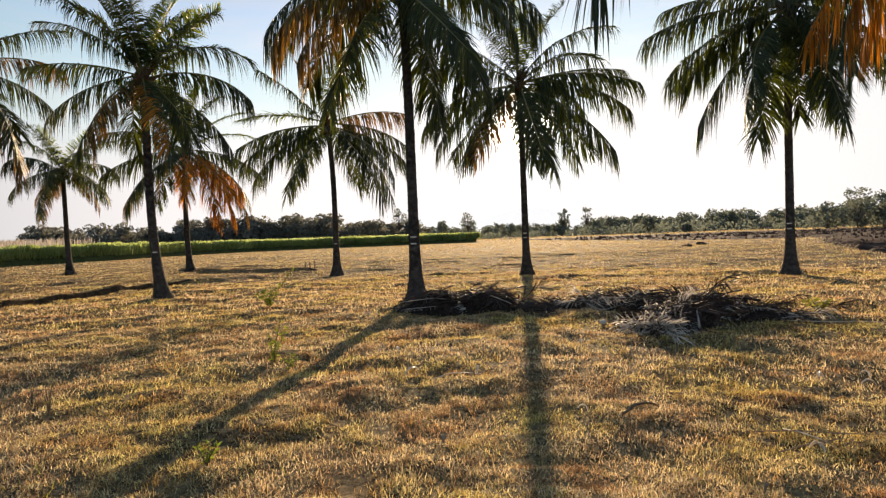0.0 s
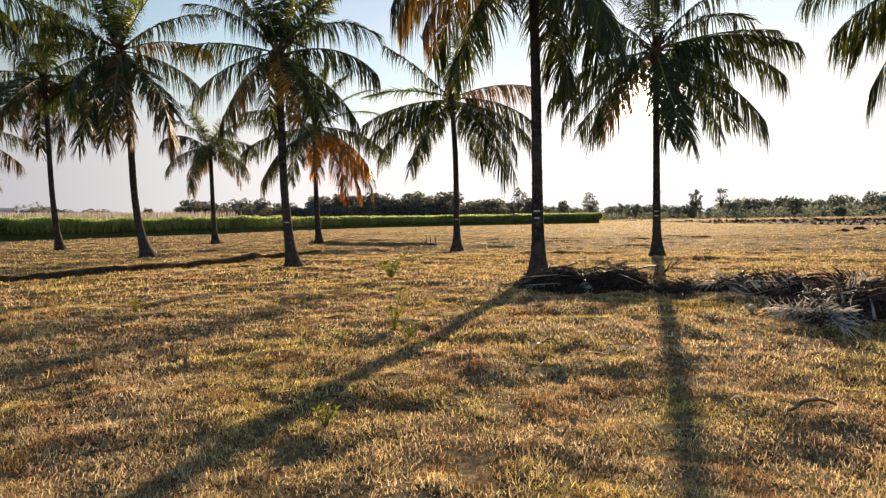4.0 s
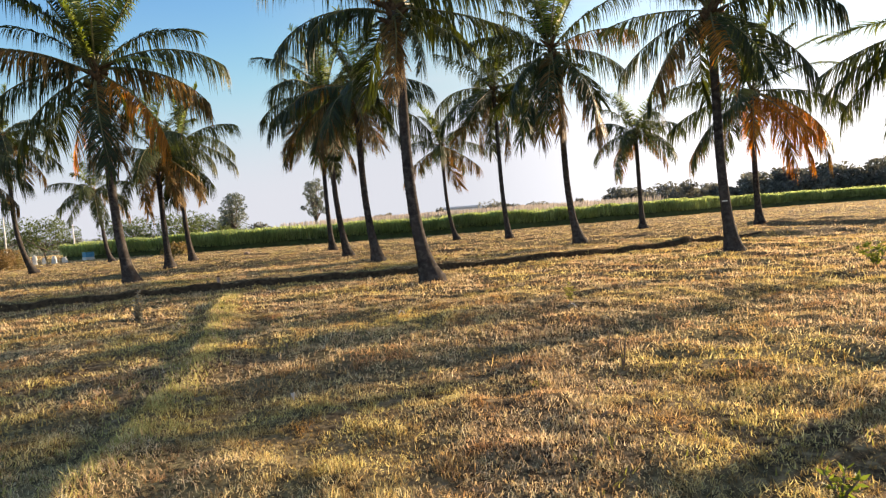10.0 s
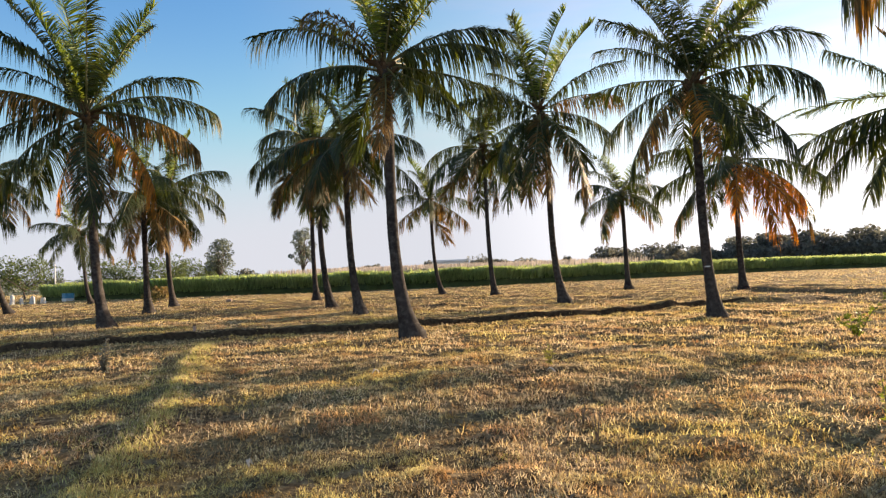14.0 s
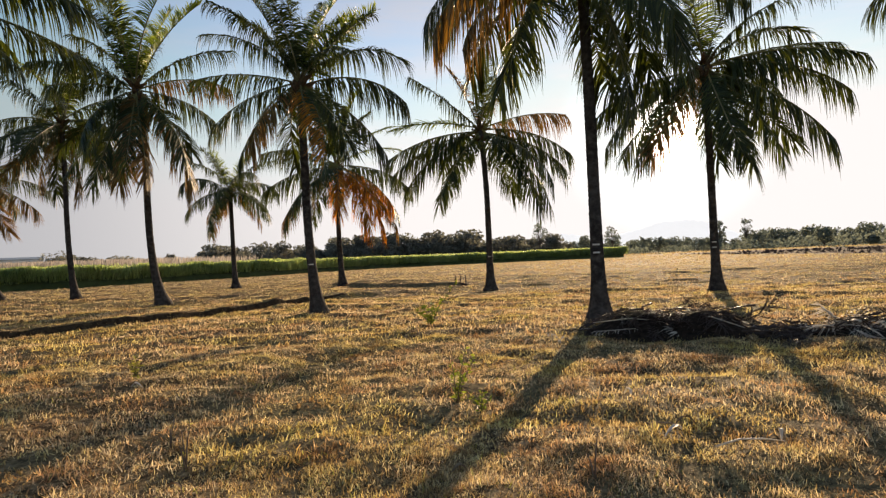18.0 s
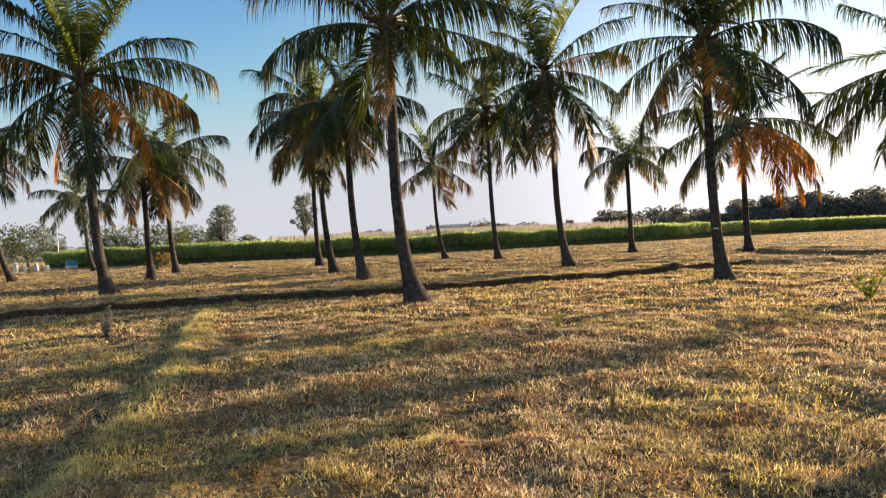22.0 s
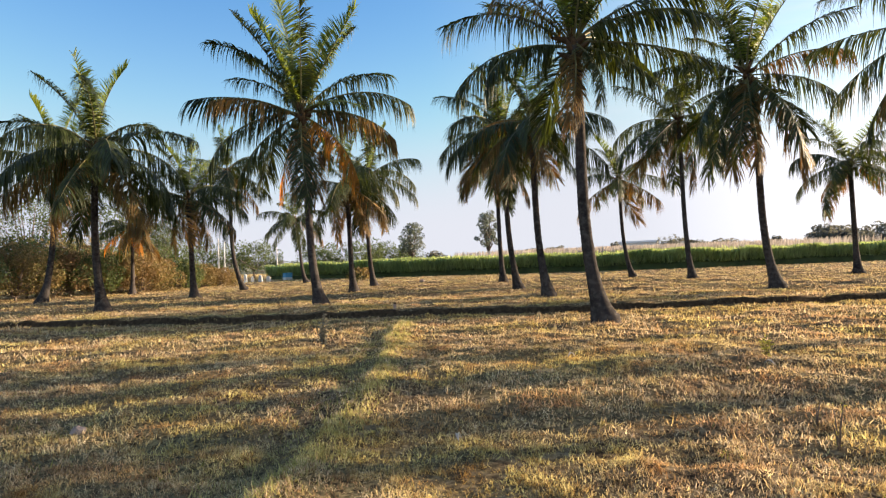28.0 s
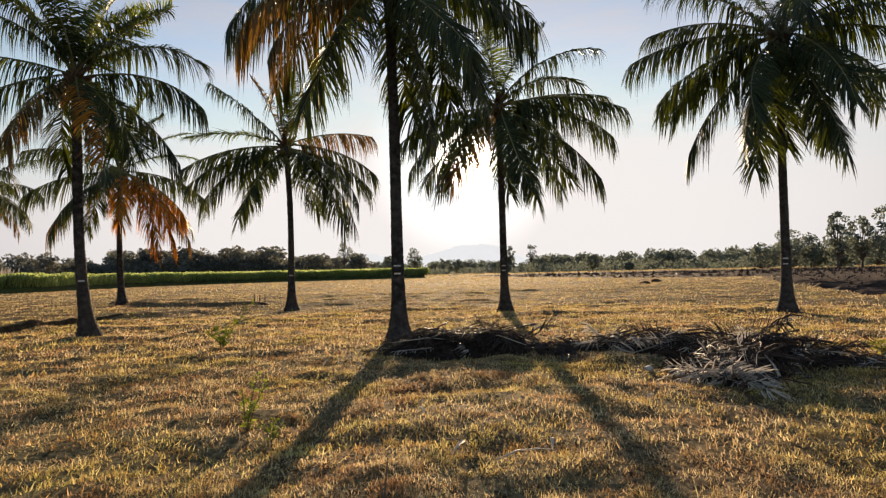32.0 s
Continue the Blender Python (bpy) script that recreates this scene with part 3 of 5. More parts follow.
v_all = np.concatenate(v_all)
weeds = new("green_grass", mesh_of("green_grass", v_all, np.arange(len(v_all)).reshape(-1, 3), [GREEN_GRASS]))
tagged(weeds, "low green weeds along the track and bund", "grass", kind="stuff")


# ---- coconut palms ----
def frond_mesh(rng, length, elev, droop, leaf, mats, hang=0.55, pairs=58, gaps=0.0, curl=0.0, flat=False, thick=1.0, vee=0.22, apart=False):
    """A feather frond that starts at the origin and reaches along +x: a tapered rachis and two rows of bent leaflets."""
    s = np.linspace(0, 1, 16)
    a = np.radians(elev - droop * s ** 1.35)
    step = length / 15
    x = np.concatenate([[0], np.cumsum(np.cos(a[:-1]) * step)])
    z = np.concatenate([[0], np.cumsum(np.sin(a[:-1]) * step)])
    y = curl * length * s ** 2
    spine = np.stack([x, y, z], -1)
    stem_v, stem_f = tube(spine, 0.034 * (1 - s) ** 0.8 * (length / 4) + 0.004, 5, False)
    pieces = [(stem_v, stem_f)]
    n = pairs * 2
    si = np.tile(np.linspace(0.14, 0.995, pairs), 2) + rng.normal(0, 0.004, n)
    si = np.clip(si, 0.1, 1.0)
    side = np.repeat([1.0, -1.0], pairs)
    torn = np.sin(si * rng.uniform(30, 60) + side * 2 + rng.uniform(0, 6)) > 0.55
    keep = rng.random(n) > np.clip(gaps * np.clip(1.3 - si, 0, 1) * np.where(torn, 3.5, 0.5), 0, 0.85)
    si, side = si[keep], side[keep]
    n = len(si)
    base = np.stack([np.interp(si, s, spine[:, i]) for i in range(3)], -1)
    ang = np.radians(elev - droop * si ** 1.35)
    t = np.stack([np.cos(ang), np.zeros(n), np.sin(ang)], -1)
    up = np.stack([-np.sin(ang), np.zeros(n), np.cos(ang)], -1)
    yv = np.stack([np.zeros(n), side, np.zeros(n)], -1)
    clump = 12 * np.sin(si * rng.uniform(18, 34) + side * rng.uniform(1, 3)) + 8 * np.sin(si * rng.uniform(50, 80) + rng.uniform(0, 6))
    fwd = np.radians(16 + 46 * si ** 2 + clump + rng.normal(0, 6, n))[:, None]
    lift = (vee + rng.normal(0, 0.08, n))[:, None]
    d = yv * np.cos(fwd) + t * np.sin(fwd) + up * lift
    d /= np.linalg.norm(d, axis=1)[:, None]
    long = leaf * np.sin(np.pi * (0.2 + 0.62 * si)) ** 0.8 * rng.uniform(0.84, 1.1, n)
    droopy = hang * rng.uniform(0.6, 1.4, n) * (1 + 0.25 * np.sin(si * rng.uniform(10, 25) + side + rng.uniform(0, 6)))
    w = leaf * 0.0146 * thick * rng.uniform(0.8, 1.2, n)
    wd = t - (t * d).sum(1)[:, None] * d
    wd /= np.linalg.norm(wd, axis=1)[:, None] + 1e-9
    wd = wd + up * rng.normal(0, 0.28, n)[:, None]
    wd /= np.linalg.norm(wd, axis=1)[:, None] + 1e-9
    rows = []
    for k, wk in ((0.0, 0.75), (0.34, 1.0), (0.72, 0.7), (1.0, 0.0)):
        p = base + d * (long * k * (1 - 0.28 * droopy * k))[:, None]
        p[:, 2] -= long * droopy * k * k * (0.0 if flat else 1.0)
        if wk:
            rows += [p - wd * (w * wk)[:, None], p + wd * (w * wk)[:, None]]
        else:
            rows.append(p)
    v = np.stack(rows, 1).reshape(-1, 3)
    o = np.arange(n)[:, None] * 7
    q = np.concatenate([o + [[0, 1, 3, 2]], o + [[2, 3, 5, 4]]])
    tri = o + [[4, 5, 6]]
    lv, lf = v, [q, tri]
    if apart:
        return mesh_of("frond", lv, lf, mats[:1]), mesh_of("rachis", stem_v, stem_f, mats[1:])
    # every leaflet grows out of the rachis
    ring, shift = np.clip(np.round(si * 15).astype(int), 0, 15)[:, None] * 5, len(stem_v)
    grown = np.concatenate([ring, ring + 2, shift + o + 3, shift + o + 2], 1)
    verts = np.concatenate([stem_v, lv])
    faces = [np.concatenate([stem_f[0], grown, shift + q[n:]]), shift + tri]
    nq = len(stem_f[0])
    slots = np.concatenate([np.ones(nq, int), np.zeros(len(q) + len(tri), int)])
    return mesh_of("frond", verts, faces, mats, slots)


def bent(base, mid, top, n):
    """A smooth line through three places, upright at the top."""
    s = np.linspace(0, 1, n)[:, None]
    zm = mid[2] / top[2]
    h = s[:, 0] * top[2]
    out = np.zeros((n, 3))
    for i in range(2):
        c = np.polyfit([0, zm * 0.5, zm, 1.0], [0, mid[i] * 0.72, mid[i], top[i]], 3)
        out[:, i] = np.polyval(c, s[:, 0])
        out[:, i] -= out[0, i]
    out[:, 2] = h
    return out


KINDS = {"green": (LEAF, RACHIS), "young": (YOUNG, RACHIS), "old": (OLD, RACHIS), "dead": (DEAD, RACHIS)}


def palm(at, mid, top, length, thick, count, low, seed, right=0.0, extra=(), marks=0, label="", fill=True, nuts=4, flare=1.08):
    """A coconut palm. extra: fronds as (turn from the palm's broad side, rise, droop, length, kind)."""
    rng = np.random.default_rng(seed)
    base = ground_level(*at)
    mid, top = (mid[0], mid[1], mid[2] - base), (top[0], top[1], top[2] - base)
    root = thing("coconut_palm", label, "palm tree", "coconut palms in the field", at=(at[0], at[1], base))
    n = max(60, int(top[2] / 0.048))
    line = bent((0, 0, 0), mid, top, n)
    line[0, 2] = -0.25
    z = line[:, 2]
    r = thick * (0.60 + 0.26 * np.exp(-z / 2.2)) + thick * flare * np.exp(-np.maximum(z, 0) / 0.36)
    r *= 1 + 0.03 * np.where(np.arange(n) % 2 == 0, 1, -1) + 0.03 * smooth_noise(z, z * 0, seed, 0.35) + rng.normal(0, 0.008, n)
    r[z > top[2] - 0.5] *= 1.12
    v, f = tube(line, r, 14)
    v[:, :2] += rng.normal(0, 0.003, (len(v), 2))
    trunk = part("trunk", mesh_of("trunk", v, f, [BARK], None, False), root)
    # fibrous heart with the stubs of cut fronds
    pieces = []
    for i in range(16):
        a, e = i * 2.4, rng.uniform(0.2, 1.2)
        p0 = np.array([0.0, 0.0, rng.uniform(-0.55, 0.15)])
        d = np.array([math.cos(a) * math.cos(e), math.sin(a) * math.cos(e), math.sin(e)])
        pieces.append(tube([p0, p0 + d * 0.22 * length / 4, p0 + d * rng.uniform(0.4, 0.65) * length / 4], [thick * 0.55, thick * 0.42, 0.03], 6))
    hv, hf = joined(pieces)
    heart = part("crown_heart", mesh_of("crown_heart", hv, hf, [FIBRE]), root, "brown fibrous frond bases", Matrix.Translation(top))
    for i in range(nuts):
        a = rng.uniform(0, 6.28)
        m = np.array([math.cos(a) * thick * 1.7, math.sin(a) * thick * 1.7, rng.uniform(-0.7, -0.3)])
        u = np.linspace(0, np.pi, 6)
        nut = tube(np.stack([np.full(6, m[0]), np.full(6, m[1]), m[2] + 0.13 * np.cos(u)], -1), 0.10 * np.sin(u) + 0.004, 8, False)
        stalk = tube([np.array([0, 0, -0.15]), m * np.array([0.6, 0.6, 0.5]), m + np.array([0, 0, 0.12])], [0.02, 0.015, 0.01], 4, False)
        nv, nf = joined([nut, stalk])
        part("coconut", mesh_of("coconut", nv, nf, [HUSK], None, True), heart, "green-brown hanging coconut")
    fronds = []
    if fill:
        for i in range(count):
            u = i / (count - 1)
            elev = 86 + (low - 86) * u ** 0.95
            droop = 14 + 62 * math.sin(math.pi * min(1, u * 1.1)) if u < 0.75 else 40
            fronds.append((i * 137.5 + seed * 40 + rng.normal(0, 8), elev + rng.normal(0, 5), droop + rng.normal(0, 8), length * (0.98 + 0.1 * math.sin(math.pi * u)) * rng.uniform(0.93, 1.07), "young" if u < 0.1 else "old" if u > 0.74 and rng.random() < 0.6 else "green"))
    fronds += list(extra)
    for turn, elev, droop, long, kind in fronds:
        flatness = max(0.0, math.cos(math.radians(elev - droop * 0.5)))
        hang = {"green": 0.76, "young": 0.32, "old": 0.85, "dead": 0.9}[kind] * (0.5 + 0.7 * flatness)
        vee = 0.7 if elev > 62 else 0.3 if elev > 40 else {"green": -0.26, "young": 0.25, "old": -0.45, "dead": -0.5}[kind] * flatness
        leaf = min(long, 4.6) * (0.24 if kind != "young" else 0.225) * rng.uniform(0.9, 1.1)
        me, stem = frond_mesh(rng, long, elev, droop, leaf, KINDS[kind], hang, 126 if long > 3 else 104, 0.3 if kind in ("old", "dead") else 0.14, rng.normal(0, 0.09), thick=1.32, vee=vee, apart=True)
        spot = Matrix.Translation(Vector(top) + Vector((0, 0, rng.uniform(-0.15, 0.12)))) @ pose(0, 0, 0, rng.normal(0, 14), 0, right + turn)
        blade = part("frond", me, root, {"dead": "dead orange-brown drooping frond", "old": "yellowing old frond", "young": "fresh yellow-green upright frond"}.get(kind, ""), spot)
        part("rachis", stem, blade)
    # painted bands on the side towards the open field
    for j in range(marks):
        zc = 1.32 - base + j * 0.085
        k = np.argmin(np.abs(z - zc))
        c, rr = line[k], r[k] * 1.05 + 0.012
        aim = math.radians(right - 90)
        u = np.linspace(-0.55, 0.4, 7) + aim
        ring = [np.stack([c[0] + rr * np.cos(u), c[1] + rr * np.sin(u), np.full(7, zc + h)], -1) for h in (-0.017, 0.017)]
        i = np.arange(6)
        part("painted_band", mesh_of("painted_band", np.concatenate(ring), np.stack([i, i + 1, i + 8, i + 7], -1), [PAINT if j % 2 == 0 else PAINT_DARK]), trunk, "white painted band" if j % 2 == 0 else "black painted band")
    return root


PLAIN = "coconut palm with a slim ringed grey trunk and drooping green fronds"
palm((-40.00, -5.38), (-0.11, 0.63, 4.46), (-0.15, 0.83, 7.66), 3.9, 0.22, 22, -45, 1, 100, label=PLAIN)
palm((-28.58, -1.29), (0.02, -0.23, 2.96), (0.01, -0.11, 6.41), 3.8, 0.20, 24, -50, 2, 96, label=PLAIN)
palm((-49.38, -1.56), (0.0, 0.07, 3.31), (-0.01, 0.10, 4.74), 2.7, 0.17, 18, -50, 3, 94, extra=((180, -30, 40, 2.6, "dead"), (10, -35, 35, 2.6, "old"), (280, -40, 30, 2.4, "dead")), label="short coconut palm with browning lower fronds before the thicket")
palm((-36.59, 2.26), (0.0, -0.12, 3.03), (0.0, -0.23, 5.46), 3.3, 0.19, 22, -50, 4, 89, label=PLAIN)
palm((-45.51, 5.70), (-0.07, -0.76, 3.39), (-0.09, -0.93, 8.4), 3.2, 0.19, 20, -50, 5, 85, label="coconut palm with a trunk that curves out at the foot")
palm((-60.71, 12.90), (-0.1, -0.53, 3.39), (-0.18, -0.97, 6.29), 3.4, 0.20, 18, -45, 6, 79, label="slim coconut palm standing far off by the cane field")
palm((-23.23, 6.26), (-0.07, -0.33, 2.94), (-0.1, -0.48, 7.04), 4.1, 0.20, 20, -60, 7, 78, extra=((45, 72, 25, 4.2, "young"), (150, 74, 22, 4.2, "green"), (235, 76, 25, 4.2, "green"), (320, 72, 30, 4.2, "young"), (180, 25, 45, 4.1, "green"), (200, 25, 50, 3.3, "old"), (185, -5, 70, 4.2, "green"), (190, -30, 55, 4, "green"), (200, -70, 15, 3, "dead"), (270, -55, 30, 3.4, "green"), (240, -62, 20, 3.2, "old"), (330, -30, 45, 3.6, "dead"), (350, 5, 60, 3.8, "old"), (10, 10, 60, 3.9, "green"), (0, 30, 65, 4.3, "green"), (320, 15, 50, 2.6, "young"), (10, 50, 60, 3.9, "green"), (30, 70, 30, 4.2, "green"), (115, 85, 10, 4.8, "young"), (60, 76, 22, 4.2, "young"), (160, 78, 20, 3.9, "young"), (180, 65, 35, 3.8, "green"), (182, 65, 65, 4.3, "green"), (170, 50, 60, 3, "green"), (100, 55, 70, 4, "green"), (80, 10, 60, 4, "green"), (120, -10, 50, 4, "green"), (300, -60, 20, 3.2, "old")), fill=False, label="tall coconut palm with upright green fronds and one orange dead frond")
palm((-34.70, 10.61), (-0.04, -0.13, 3.07), (-0.07, -0.28, 6.17), 3.3, 0.20, 18, -65, 8, 75, extra=((300, -50, 30, 3.0, "old"), (0, -55, 25, 3.0, "old")), label=PLAIN)
palm((-42.24, 14.13), (-0.09, -0.3, 3.44), (-0.05, -0.15, 7.86), 3.9, 0.21, 20, -65, 9, 73, label=PLAIN)
palm((-36.86, 21.55), (-0.08, -0.15, 4.12), (-0.07, -0.13, 8.79), 3.9, 0.21, 22, -60, 10, 61, label=PLAIN)
palm((-26.22, 16.43), (-0.22, -0.38, 3.88), (-0.25, -0.42, 7.65), 3.4, 0.19, 22, -55, 11, 60, label=PLAIN)
palm((-20.03, 14.04), (-0.2, -0.3, 3.28), (-0.22, -0.34, 6.43), 2.9, 0.18, 22, -50, 12, 57, extra=((175, 20, 90, 2.9, "old"), (190, -20, 50, 2.6, "old")), label="coconut palm with yellowing fronds and a swollen foot")
palm((-12.62, 10.70), (-0.25, -0.31, 2.58), (-0.3, -0.37, 6.55), 3.3, 0.20, 14, -30, 13, 52, flare=1.2, extra=((45, 72, 25, 3.5, "young"), (150, 74, 22, 3.5, "green"), (235, 76, 25, 3.5, "green"), (320, 72, 30, 3.5, "young"), (180, 45, 75, 3.4, "green"), (220, 60, 110, 2.7, "old"), (180, 15, 75, 3.3, "green"), (200, 10, 90, 2.8, "green"), (0, 25, 55, 3.2, "green"), (10, -2, 25, 3.3, "green"), (350, -25, 30, 2.4, "green"), (290, -50, 30, 2.5, "old"), (330, -45, 35, 2.5, "green"), (240, -60, 20, 1.8, "old"), (115, 85, 10, 3.7, "young"), (30, 70, 20, 3.5, "young"), (330, 68, 30, 3.2, "green"), (150, 72, 25, 3.4, "young"), (2, 40, 40, 3.7, "green"), (350, 55, 30, 3.3, "young"), (170, 55, 45, 3.1, "green"), (80, 40, 70, 3.2, "green"), (110, 0, 60, 3.2, "green"), (60, 20, 60, 3.2, "green")), fill=False, label="leaning coconut palm with a heavy rough foot and spreading fronds")
palm((-33.89, 30.02), (-0.38, -0.43, 3.5), (-0.46, -0.53, 6.71), 3.5, 0.18, 16, -30, 14, 49, label="slim coconut palm with a curved trunk near the cane edge")
palm((-26.41, 27.73), (-0.21, -0.2, 3.97), (-0.29, -0.28, 9.0), 3.7, 0.19, 24, -65, 15, 44, extra=((350, -45, 30, 3.2, "old"), (10, -10, 60, 3.4, "old")), label=PLAIN)
palm((-16.92, 22.18), (-0.33, -0.25, 3.06), (-0.56, -0.43, 8.22), 3.7, 0.19, 24, -65, 16, 38, extra=((45, 72, 25, 4.2, "young"), (150, 74, 22, 4.2, "green"), (235, 76, 25, 4.2, "green"), (320, 72, 30, 4.2, "young"), (100, 82, 10, 4.6, "young"), (160, 70, 15, 4.2, "green"), (20, 72, 30, 4.3, "young"), (60, 64, 30, 4.2, "green"), (0, 45, 45, 4.0, "green"), (0, 25, 50, 3.5, "old"), (180, 42, 20, 3.6, "green"), (180, 10, 30, 2.9, "green"), (200, -30, 50, 3.4, "green"), (230, -65, 15, 4.2, "green"), (215, -55, 20, 3.8, "green"), (250, -68, 10, 4.0, "old"), (300, -60, 15, 4.0, "old"), (330, -50, 25, 4.5, "old"), (350, -10, 50, 3.6, "green"), (320, -35, 45, 3.8, "green"), (190, 30, 60, 3.6, "green"), (90, 10, 60, 3.6, "green"), (60, -20, 50, 3.6, "green"), (120, -25, 50, 3.6, "green"), (270, -50, 30, 3.6, "green"), (140, 55, 40, 3.8, "green")), fill=False, label="tall coconut palm with a full crown and hanging old fronds")
palm((-24.94, 39.77), (-0.09, -0.06, 3.91), (-0.15, -0.09, 6.66), 3.6, 0.22, 18, -40, 17, 32, extra=((350, -35, 50, 2.4, "dead"), (190, -40, 40, 2.6, "old")), label="young coconut palm with an orange dead frond by the cane edge")
palm((-8.77, 18.48), (-0.22, -0.1, 3.06), (-0.27, -0.12, 6.6), 3.65, 0.185, 22, -45, 18, 25, marks=1, extra=((45, 72, 25, 3.4, "young"), (150, 74, 22, 3.4, "green"), (235, 76, 25, 3.4, "green"), (320, 72, 30, 3.4, "young"), (180, 15, 40, 3.0, "green"), (185, -15, 45, 3.0, "green"), (225, -30, 50, 3.0, "old"), (250, -45, 35, 2.8, "green"), (280, -50, 30, 2.8, "green"), (310, -35, 45, 3.0, "dead"), (0, -25, 40, 3.3, "green"), (5, 20, 70, 3.4, "green"), (0, 45, 80, 3.6, "green"), (320, 50, 110, 2.5, "green"), (180, 48, 60, 3.0, "green"), (190, 58, 50, 3.2, "green"), (115, 83, 12, 3.6, "young"), (60, 72, 25, 3.4, "green"), (120, 75, 20, 3.5, "green"), (0, 62, 40, 3.3, "green"), (20, 70, 40, 3.4, "green"), (160, 66, 40, 3.3, "green"), (270, 70, 40, 3.0, "green"), (90, 30, 60, 3.2, "green"), (70, 0, 60, 3.2, "green"), (110, -20, 50, 3.2, "green"), (330, -45, 30, 3.0, "green"), (200, -38, 40, 3.1, "green")), fill=False, label="coconut palm with a broad crown and a white-marked trunk")
palm((-15.59, 36.48), (-0.11, -0.05, 3.34), (-0.05, -0.02, 7.22), 4.6, 0.22, 16, -30, 19, 23, extra=((45, 72, 25, 4.6, "young"), (150, 74, 22, 4.6, "green"), (235, 76, 25, 4.6, "green"), (320, 72, 30, 4.6, "young"), (320, -50, 30, 4.6, "dead"), (290, -35, 45, 4.4, "dead"), (345, -42, 35, 4.8, "dead"), (335, -20, 50, 4.4, "dead"), (270, -30, 50, 4, "dead"), (200, -25, 50, 5.0, "green"), (190, -5, 40, 4.8, "green"), (182, -32, 35, 5.0, "old"), (0, 0, 50, 4.8, "green"), (5, -22, 45, 5.2, "green"), (350, -35, 35, 5.4, "old"), (0, 30, 60, 4.8, "young"), (20, 50, 40, 4.6, "young"), (115, 80, 12, 5, "young"), (150, 60, 35, 4.8, "green"), (170, 30, 50, 4.8, "green"), (40, 65, 35, 4.8, "green"), (250, 10, 70, 4, "green"), (90, 0, 50, 4.6, "green"), (120, -25, 45, 4.6, "green")), fill=False, label="coconut palm with bright orange dead fronds hanging in the crown")
palm((-5.26, 28.40), (0.01, 0.0, 2.98), (-0.17, -0.03, 6.88), 4.2, 0.19, 14, -45, 20, 9, marks=1, extra=((180, 45, 15, 3.8, "green"), (180, 15, 35, 3.9, "young"), (183, 0, 32, 4.3, "green"), (185, -10, 35, 4.3, "green"), (200, -25, 45, 4.5, "green"), (230, -50, 30, 3.8, "green"), (215, -42, 30, 3.6, "green"), (320, -40, 40, 4.6, "green"), (335, -32, 45, 4.6, "green"), (345, -20, 55, 4.6, "green"), (0, 0, 45, 4.2, "green"), (5, -8, 45, 4.2, "green"), (0, 20, 35, 3.8, "old"), (30, 65, 25, 3.6, "green"), (90, 80, 10, 4.0, "green"), (150, 70, 20, 3.6, "old"), (60, 50, 40, 3.8, "old"), (270, 60, 60, 3, "green"), (110, 0, 60, 4, "green"), (70, -30, 40, 4, "green")), fill=False, label="coconut palm with an open crown against the bright sky")
palm((-0.88, 15.54), (-0.02, 0.0, 3.25), (-0.1, 0.0, 7.83), 4.2, 0.19, 22, -60, 21, 0, marks=3, extra=((180, 15, 85, 4.1, "green"), (190, -20, 65, 3.9, "old"), (215, -40, 40, 3.6, "green"), (200, 0, 75, 4.0, "old"), (240, -45, 40, 3.8, "green"), (350, 0, 80, 3.7, "green"), (330, -65, 25, 3.9, "green"), (0, 10, 75, 4.0, "green"), (20, 20, 70, 4.2, "green"), (300, -35, 55, 3.8, "green"), (270, -25, 60, 3.8, "green"), (160, 20, 75, 4.2, "green"), (340, -35, 50, 3.7, "green"), (150, -10, 70, 4, "green"), (115, 80, 15, 4.2, "young"), (45, 60, 40, 4.2, "green"), (135, 60, 40, 4.2, "green"), (0, 50, 60, 4.2, "green"), (180, 50, 60, 4.2, "green"), (90, -20, 60, 4.2, "green"), (60, -5, 65, 4.2, "green"), (260, 40, 80, 4, "green")), fill=False, label="tall coconut palm beside a leaf heap, with banded white marks")
palm((2.99, 23.46), (-0.03, 0.01, 4.33), (-0.09, 0.02, 7.29), 4.4, 0.18, 20, -55, 22, -10, marks=3, extra=((185, 0, 50, 4.1, "green"), (195, -20, 45, 4.2, "green"), (220, -45, 20, 4.0, "green"), (250, -52, 20, 3.7, "old"), (270, -60, 15, 3.7, "green"), (300, -55, 20, 3.9, "green"), (320, -48, 25, 4.0, "green"), (350, -25, 35, 4.6, "green"), (0, 0, 45, 4.5, "green"), (5, 12, 35, 4.4, "green"), (20, 20, 40, 4.2, "green"), (0, 50, 60, 4.0, "green"), (25, 45, 70, 3.9, "green"), (180, 30, 50, 3.3, "green"), (170, 50, 40, 3.3, "green"), (115, 80, 15, 3.9, "young"), (60, 70, 20, 3.7, "green"), (120, 65, 25, 3.7, "green"), (150, -30, 40, 4.0, "green"), (175, -35, 35, 4.0, "green"), (100, -50, 20, 3.7, "green"), (60, -30, 35, 4.1, "green"), (40, 10, 55, 4.0, "green"), (270, 60, 60, 3.2, "green")), fill=False, label="coconut palm standing dark against the low sun, with white marks")
